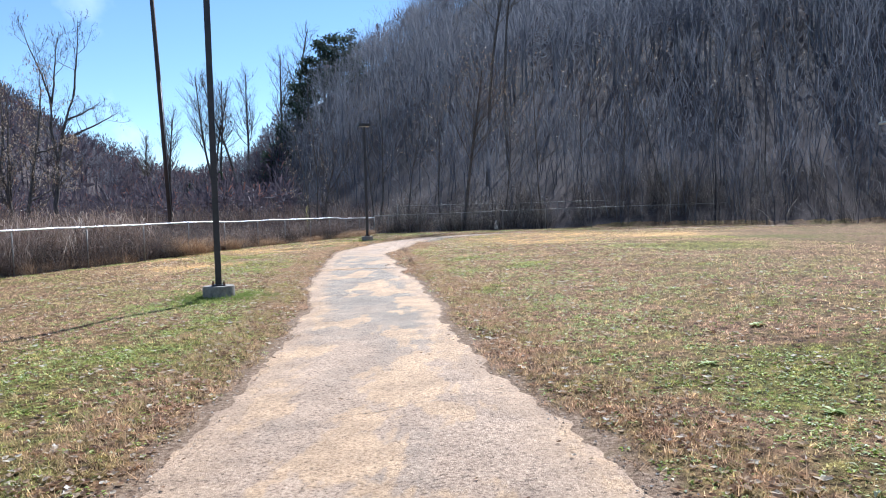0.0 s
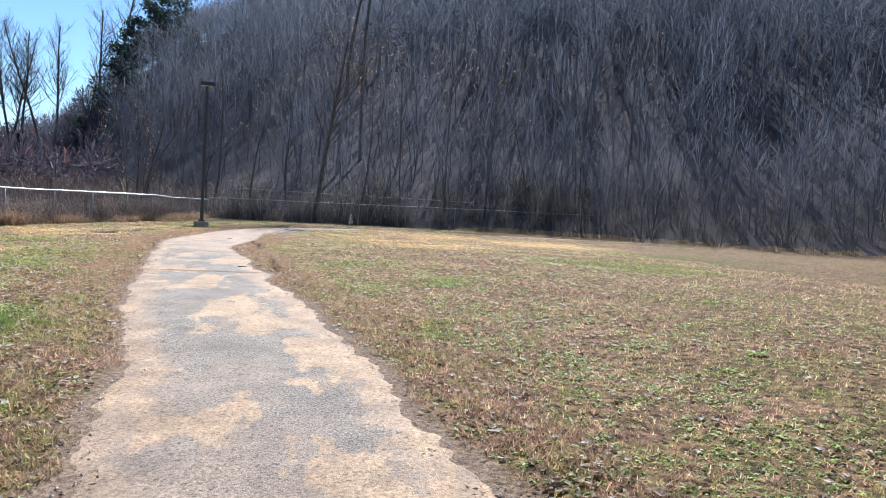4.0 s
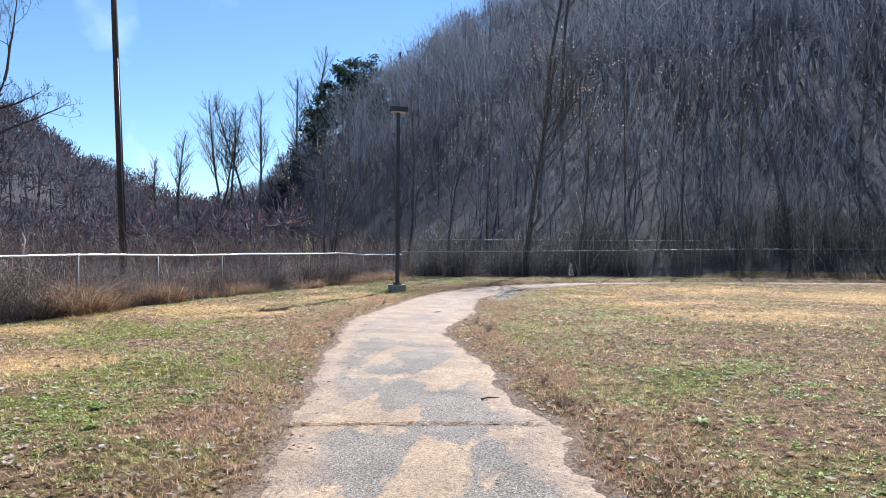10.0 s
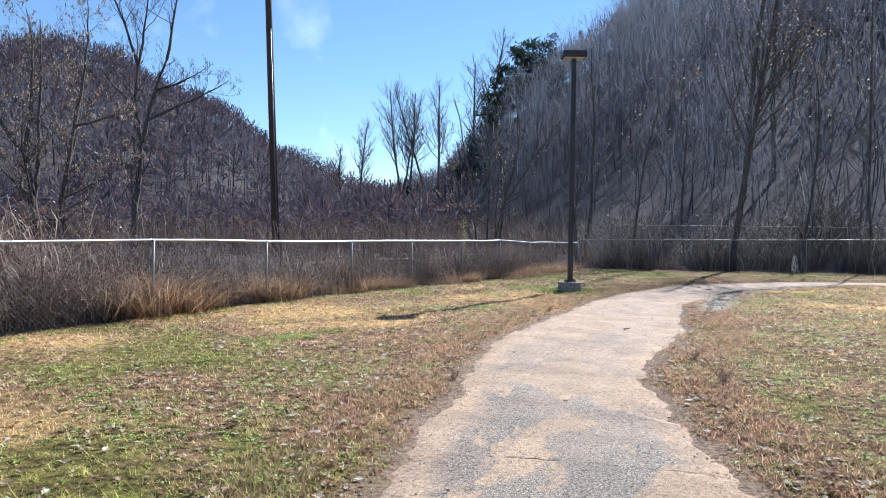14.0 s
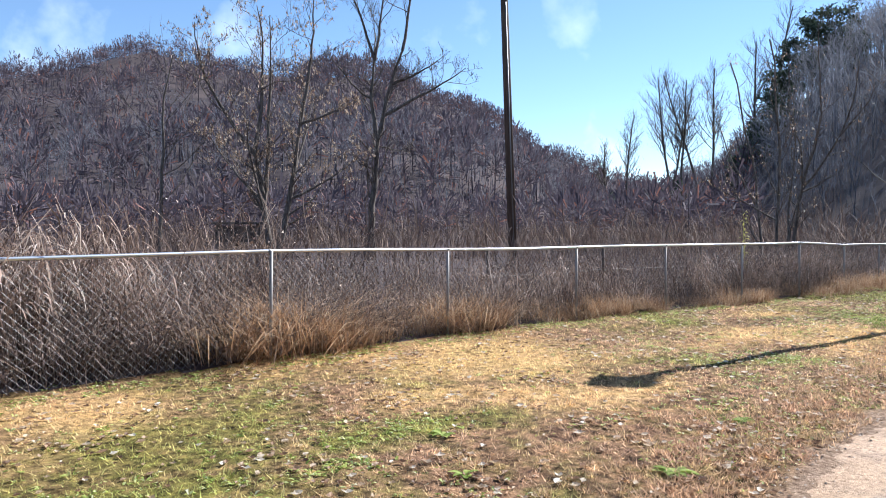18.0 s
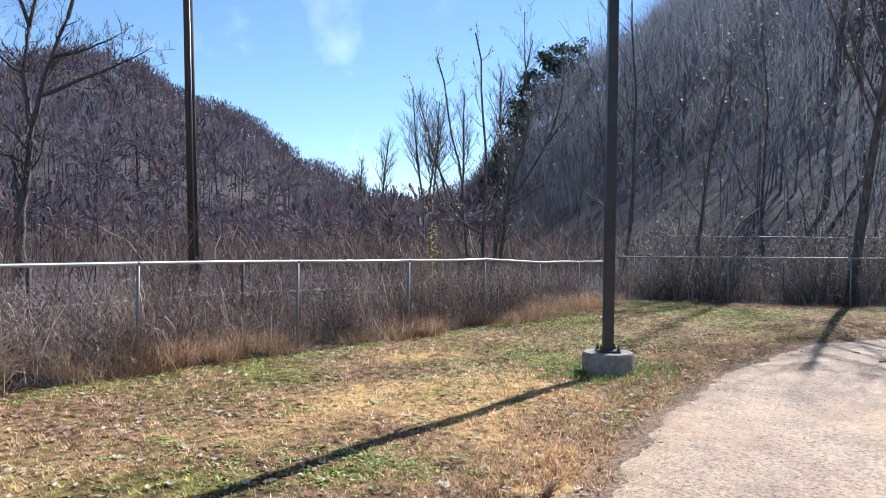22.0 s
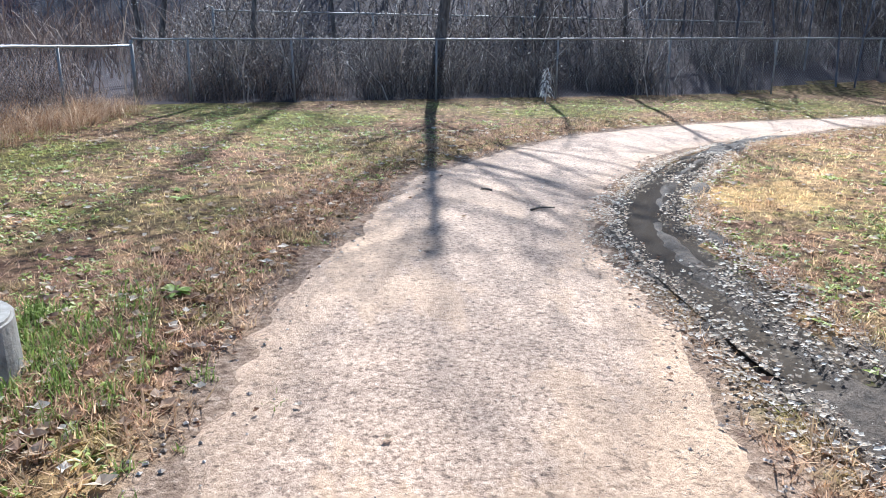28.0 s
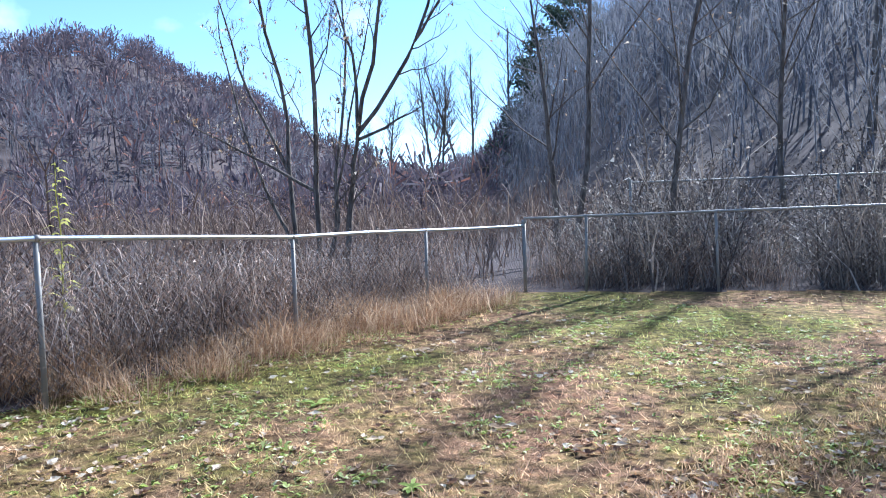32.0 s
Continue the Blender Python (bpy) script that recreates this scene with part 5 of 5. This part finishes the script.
q = q[path_gap(q[:, 0], q[:, 1])[0] < -0.1]
zz = np.concatenate([ground_z(p[:, 0], p[:, 1]), np.maximum(ground_z(e[:, 0], e[:, 1]), 0.016), np.full(len(q), 0.017)])
lawn_n = len(p)
p = np.concatenate([p, e, q])
span = np.where(np.arange(len(p)) < lawn_n, rng.uniform(0.018, 0.05, len(p)), rng.uniform(0.01, 0.03, len(p)))
scattered("fallen_leaves", LT, np.c_[p, zz + 0.004, span], MAT_DEADLEAF, "curled brown and bleached fallen leaves", "leaves", flat=True)

# grit and small stones along the path's edges
p = np.concatenate([EDGE_L[rng.integers(5, 225, 2600)], EDGE_R[rng.integers(5, 225, 2600)]]) + rng.normal(0, 0.13, (5200, 2))
t6 = np.array([(1, 0, 0), (-1, 0, 0), (0, 1, 0), (0, -1, 0), (0, 0, 0.7), (0, 0, -0.4)]) * 1.0
f6 = np.array([(0, 2, 4), (2, 1, 4), (1, 3, 4), (3, 0, 4)])
MAT_GRIT = plant_material("grit", [(0.0, (0.2, 0.145, 0.1)), (0.5, (0.4, 0.31, 0.23)), (1.0, (0.62, 0.52, 0.42))], 0.0)
scattered("grit", [(t6, f6)], np.c_[p, np.maximum(ground_z(p[:, 0], p[:, 1]), 0.008) + 0.004, rng.uniform(0.004, 0.014, len(p))], MAT_GRIT, "grit and small stones along the crumbling path edge", "grit", flat=True)

# ---- muddy rut with standing water beside the bend ----
MAT_MUD = material("wet_mud", (0.06, 0.045, 0.03), 0.75, spec=0.2)
coloured(MAT_MUD, ramp(MAT_MUD, noise_at(MAT_MUD, 9, 6, 0.7), [(0.3, (0.035, 0.024, 0.015)), (0.5, (0.085, 0.06, 0.04)), (0.66, (0.15, 0.108, 0.074)), (0.8, (0.26, 0.195, 0.14))]))
bumped(MAT_MUD, noise_at(MAT_MUD, 18, 6, 0.75), 1.0, 0.05)
MAT_WATER = material("puddle_water", (0.06, 0.045, 0.032), 0.08, spec=0.25)
coloured(MAT_WATER, ramp(MAT_WATER, noise_at(MAT_WATER, 3, 5, 0.65), [(0.35, (0.035, 0.026, 0.018)), (0.65, (0.085, 0.066, 0.047))]))
bumped(MAT_WATER, noise_at(MAT_WATER, 6, 3, 0.6), 0.05, 0.01)
yy = np.linspace(34.6, 45.3, 240)
uu = np.linspace(-1, 1, 26)
UX, YY = np.meshgrid(uu, yy)
mx, mw = np.interp(YY, MUD_Y, MUD_X), np.interp(YY, MUD_Y, MUD_W)
X = mx + UX * (mw + np.where(UX < 0, 0.02, 0.16)) + 0.02 * np.sin(YY * 7.3) * np.abs(UX)
RU = (X - mx) / mw
lump = np.array([[noise.noise(Vector((x * 2.3, y * 1.3, 0.4))) + 0.5 * noise.noise(Vector((x * 6, y * 6, 4.0))) for x, y in zip(rx, ry)] for rx, ry in zip(X, YY)])
ruts = -0.075 * np.exp(-((RU + 0.42) / 0.36) ** 2) - 0.075 * np.exp(-((RU - 0.55) / 0.24) ** 2) + 0.008 * np.exp(-((RU - 0.12) / 0.14) ** 2)
fade = np.clip((YY - 36.9) / 1.2, 0, 1) * np.clip((44.4 - YY) / 1.0, 0, 1)
ruts = ruts * fade
mz = 0.046 + 0.05 * lump + ruts
mz = np.maximum(mz, 0.032 - 0.1 * np.clip((YY - 37.6) / 1.6, 0, 1) * np.clip((44.0 - YY) / 1.2, 0, 1)) - 0.05 * np.abs(UX) ** 8
me, _, _ = grid_mesh("mud", X, YY, mz, MAT_MUD)
tagged(new("mud", me), "churned wet mud in a rut beside the path bend", "mud", kind="structure")
Y2 = np.linspace(37.2, 43.9, 120)
UX, YY = np.meshgrid(np.linspace(-1, 1, 12), Y2)
X = np.interp(YY, MUD_Y, MUD_X) + UX * (np.interp(YY, MUD_Y, MUD_W) - 0.05) * np.clip((YY - 37.2) / 0.8, 0.2, 1) * np.clip((43.9 - YY) / 0.8, 0.2, 1)
me, _, _ = grid_mesh("puddle", X, YY, 0.02 + 0 * X, MAT_WATER)
tagged(new("puddle", me), "dark still puddle water lying in the muddy rut", "water", kind="structure")

rng = np.random.default_rng(81)
n_ = 21000
ly = rng.uniform(35, 45, n_)
lu = np.where(rng.random(n_) < 0.8, rng.choice([-1.0, 1.0], n_) * rng.normal(1.1, 0.26, n_), rng.normal(0.2, 0.2, n_))
lx = np.interp(ly, MUD_Y, MUD_X) + lu * np.interp(ly, MUD_Y, MUD_W)
drift = np.array([noise.noise(Vector((x * 2.1, y * 1.4, 7.7))) for x, y in zip(lx, ly)])
keep = drift > np.where(np.abs(lu) < 0.6, -0.05, -0.5)
lx, ly, lu = lx[keep], ly[keep], lu[keep]
lz = np.where(np.abs(lu) < 0.98, 0.055, np.maximum(ground_z(lx, ly), 0.016) + 0.006)
scattered("rut_leaves", LT, np.c_[lx, ly, lz, 0.005 + 0.019 * rng.random(len(lx)) ** 2], MAT_WETLEAF, "pale sodden leaves strewn over the muddy rut", "leaves", flat=True)

# fallen sticks on the path
MAT_STICK = bark_material("stick_bark", (0.06, 0.045, 0.035), (0.2, 0.16, 0.12))
for x, y, ln, a in [(-1.47, 41.07, 0.22, 15), (-2.72, 31.85, 0.36, 80), (-1.11, 22.24, 0.2, 30), (-1.75, 41.9, 0.12, 140)]:
    st = tagged(new("stick"), "short broken brown stick lying on the path", "stick", "sticks on the path")
    st.matrix_world = pose(x, y, 0.026, 0, 0, a)
    part("twig", fast_mesh("twig", *tubes([([(-ln / 2, 0, 0), (-ln * 0.1, 0.02, 0.008), (ln / 2, -0.01, 0.004)], [0.011, 0.009, 0.005])], 6), MAT_STICK), st)
    part("side_twig", fast_mesh("side_twig", *tubes([([(-ln * 0.1, 0.02, 0.008), (ln * 0.12, 0.09, 0.01)], [0.006, 0.003])], 5), MAT_STICK), st)

# ---- small things behind the fences ----
MAT_PLANK = bark_material("weathered_plank", (0.05, 0.042, 0.036), (0.16, 0.13, 0.11))
wx, wy = -19.5, 35.8
wz = float(ground_z(wx, wy))
stand = tagged(new("wooden_stand"), "small weathered wooden stand with plank deck among the brush", "stand")
stand.matrix_world = pose(wx, wy, wz - 0.05, 0, 0, 55)
for k in range(5):
    part("deck_plank", from_bm("deck_plank", box_bm(1.25, 0.23, 0.05, (0, -0.5 + 0.25 * k, 1.78 - wz), 0.006), MAT_PLANK), stand)
for sx in (-0.5, 0.5):
    for sy in (-0.45, 0.45):
        part("leg", from_bm("leg", box_bm(0.09, 0.09, 1.76 - wz, (sx, sy, (1.76 - wz) / 2), 0.008), MAT_PLANK), stand)
for sy in (-0.49, 0.49):
    part("side_board", from_bm("side_board", box_bm(1.1, 0.03, 0.4, (0, sy, 1.5 - wz), 0.004), MAT_PLANK), stand)


def leafy_stalk(name, x, y, height, leaf, droop, mat, label, seed, category):
    """A single upright stalk with leaves set round it."""
    rng = np.random.default_rng(seed)
    root = tagged(new(name), label, category)
    root.location = (x, y, float(ground_z(x, y)) - 0.03)
    pts = [(0.02 * math.sin(k), 0.02 * math.cos(1.7 * k), height * k / 6) for k in range(7)]
    part("stem", fast_mesh("stem", *tubes([(pts, np.linspace(0.012, 0.004, 7))], 6), mat), root)
    for k in range(46):
        f = 0.25 + 0.75 * k / 45
        a = k * 2.4 + rng.normal(0, 0.3)
        ln = leaf * (1.15 - 0.7 * f) * rng.uniform(0.7, 1.2)
        d = np.array([math.cos(a), math.sin(a), 0])
        w = np.array([-math.sin(a), math.cos(a), 0]) * ln * 0.16
        b = np.array([0, 0, height * f])
        mid, tip = b + d * ln * 0.5 + (0, 0, ln * 0.25 * (1 - droop)), b + d * ln + (0, 0, -ln * 0.9 * droop + ln * 0.15)
        part("leaf", fast_mesh("leaf", np.array([b, mid - w, tip, mid + w]), np.array([[0, 1, 2, 3]]), mat, True), root)
    return root


MAT_YELLOWLEAF = plant_material("yellow_green_leaf", [(0.0, (0.3, 0.3, 0.07)), (1.0, (0.5, 0.45, 0.14))], 0.5)
MAT_PALELEAF = plant_material("bleached_leaf", [(0.0, (0.5, 0.45, 0.4)), (1.0, (0.8, 0.77, 0.72))], 0.4)
leafy_stalk("tall_weed", -9.5, 44.2, 2.0, 0.24, 0.25, MAT_YELLOWLEAF, "tall yellow-green weed rising above the fence rail", 5, "weed")
leafy_stalk("dried_weed", 1.62, 50.95, 0.75, 0.2, 0.9, MAT_PALELEAF, "bleached dried weed with hanging leaves before the fence", 6, "weed")

# ---- single weeds on the lawn ----
def rosette(x, y, size, seed):
    """A flat broad-leaved weed: leaves with a raised midrib set round a crown."""
    rng = np.random.default_rng(seed)
    root = tagged(new("broadleaf_weed"), "low green broad-leaved weed rosette in the grass", "weed", "broad-leaved weeds on the lawn")
    root.location = (x, y, float(ground_z(x, y)))
    for k in range(14):
        a = k * 2.4 + rng.normal(0, 0.5)
        ln, w = size * rng.uniform(0.3, 0.8), size * rng.uniform(0.07, 0.16)
        d, n_ = np.array([math.cos(a), math.sin(a), 0]), np.array([-math.sin(a), math.cos(a), 0])
        lift = rng.uniform(0.15, 0.7)
        rows = []
        for f, wf in ((0.05, 0.25), (0.35, 0.8), (0.65, 1.0), (0.88, 0.6), (1.0, 0.05)):
            c_ = d * ln * f + np.array([0, 0, 0.01 + ln * lift * (f - 0.75 * f * f)])
            rows += [c_ - n_ * w * wf + (0, 0, 0.25 * w * wf), c_, c_ + n_ * w * wf + (0, 0, 0.25 * w * wf)]
        f_ = [[3 * r + q, 3 * r + q + 1, 3 * r + q + 4, 3 * r + q + 3] for r in range(4) for q in (0, 1)]
        part("leaf", fast_mesh("leaf", np.array(rows), np.array(f_), MAT_BASEGRASS if k % 3 else MAT_WEED), root)
    return root


for k, (x, y, sz) in enumerate([(-5.03, 29.13, 0.2), (-6.75, 28.87, 0.17), (-5.11, 30.66, 0.14), (-6.05, 28.25, 0.14), (-4.74, 21.18, 0.18), (0.75, 21.18, 0.17), (0.6, 26.38, 0.2), (-4.34, 20.44, 0.16), (4.73, 6.41, 0.16), (5.12, 13.4, 0.17), (5.33, 9.9, 0.17), (4.28, 8.09, 0.15), (-6.63, 39.37, 0.13), (-4.04, 39.23, 0.14), (-4.39, 41.56, 0.16), (-5.81, 43.19, 0.16), (-4.48, 42.0, 0.13)]):
    rosette(x, y, sz, 500 + k)


def dead_weed(x, y, height, seed):
    """A dry weed clump: a few bent stalks with side twigs."""
    rng = np.random.default_rng(seed)
    root = tagged(new("dead_weed"), "small dry brown weed clump at the path edge", "weed", "dead weeds along the path edge")
    root.location = (x, y, float(ground_z(x, y)) - 0.01)
    for k in range(12):
        a, lean = rng.uniform(0, 2 * np.pi), rng.uniform(0.2, 1.0)
        d = np.array([math.cos(a) * lean, math.sin(a) * lean, 1.0]) * height * rng.uniform(0.5, 1.0)
        p_ = np.array([d * f + rng.normal(0, 0.006, 3) - np.array([0, 0, 0.3 * height * lean * f * f]) for f in (0, 0.33, 0.66, 1.0)])
        side = [(np.array([p_[i_], p_[i_] + rng.normal(0, 0.25, 3) * height + (0, 0, 0.03)]), np.array([0.0025, 0.001])) for i_ in (1, 2, 2)]
        part("stalk", fast_mesh("stalk", *tubes([(p_, np.array([0.004, 0.0035, 0.003, 0.0015]))] + [(np.array([q_[0], q_.mean(0), q_[1]]), np.array([0.0025, 0.002, 0.001])) for q_, _ in side], 3), MAT_CANE), root)
    return root


for k, (x, y, h) in enumerate([(-1.36, 27.74, 0.26), (-1.66, 29.1, 0.22), (-0.42, 21.91, 0.2), (-0.55, 22.88, 0.18), (-4.02, 27.08, 0.16), (-4.4, 33.9, 0.15)]):
    dead_weed(x, y, h, 540 + k)

# needles, bark crumbs and straw bits strewn on the path, thickest by the muddy rut
rng = np.random.default_rng(95)
n_ = 9000
ky = np.concatenate([rng.uniform(33, 43, 6000), rng.uniform(1, 33, n_ - 6000)])
kl, kr = np.interp(ky, EDGE_L[:, 1], EDGE_L[:, 0]), np.interp(ky, EDGE_R[:, 1], EDGE_R[:, 0])
ku = np.where(np.arange(n_) < 4200, 1 - np.abs(rng.normal(0, 0.16, n_)), rng.random(n_))
kx = kl + (kr - kl) * np.clip(ku, 0.02, 1.02)
bit = np.array([(-1, -0.09, 0.0), (0.1, -0.11, 0.12), (1, 0.0, 0.02), (0.1, 0.11, 0.12)])
bit2 = np.array([(-0.5, -0.15, 0.0), (0.15, -0.2, 0.15), (0.4, 0.1, 0.05), (-0.1, 0.22, 0.15)])
scattered("path_debris", [(bit, np.array([[0, 1, 2, 3]])), (bit, np.array([[0, 1, 2, 3]])), (bit2, np.array([[0, 1, 2, 3]]))], np.c_[kx, ky, np.full(n_, 0.02), 0.003 + 0.015 * rng.random(n_) ** 1.6], MAT_CRUMB, "dark needles, bark crumbs and straw bits on the path", "debris", flat=True)
sx = rng.uniform(0, 1, 420)
scattered("crack_straw", [(bit, np.array([[0, 1, 2, 3]]))], np.c_[-2.9 + 2.3 * sx, 20.95 + 0.3 * sx + rng.normal(0, 0.035, 420), np.full(420, 0.024), rng.uniform(0.015, 0.05, 420)], MAT_STRAW, "dry straw caught in the crack across the path", "debris", flat=True)

# ---- cracks across the asphalt ----
MAT_CRACK = material("soil_filled_crack", (0.2, 0.15, 0.11), 1.0, spec=0.1)
coloured(MAT_CRACK, ramp(MAT_CRACK, noise_at(MAT_CRACK, 14, 4, 0.7), [(0.35, (0.1, 0.075, 0.055)), (0.6, (0.36, 0.28, 0.2))]))
rng = np.random.default_rng(91)
for (x0, y0), (x1, y1), w in [((-2.9, 20.95), (-0.6, 21.25), 0.018), ((-1.6, 13.9), (0.9, 14.25), 0.012), ((0.35, 6.0), (1.75, 7.1), 0.009), ((-3.4, 24.6), (-1.4, 24.9), 0.01), ((1.75, 7.1), (2.4, 7.35), 0.012)]:
    n_ = 40
    t_ = np.linspace(0, 1, n_)
    x = x0 + (x1 - x0) * t_ + np.cumsum(rng.normal(0, 0.006, n_))
    y = y0 + (y1 - y0) * t_ + np.cumsum(rng.normal(0, 0.016, n_))
    wd = w * np.clip(rng.normal(0.35, 0.5, n_), 0.03, 1.3)
    v = np.concatenate([np.c_[x, y - wd, np.full(n_, 0.0225)], np.c_[x, y + wd, np.full(n_, 0.0225)]])
    i_ = np.arange(n_ - 1)
    tagged(new("path_crack", fast_mesh("path_crack", v, np.stack([i_, i_ + 1, i_ + 1 + n_, i_ + n_], 1), MAT_CRACK, True)), "ragged soil-filled crack across the asphalt", "crack", kind="structure")
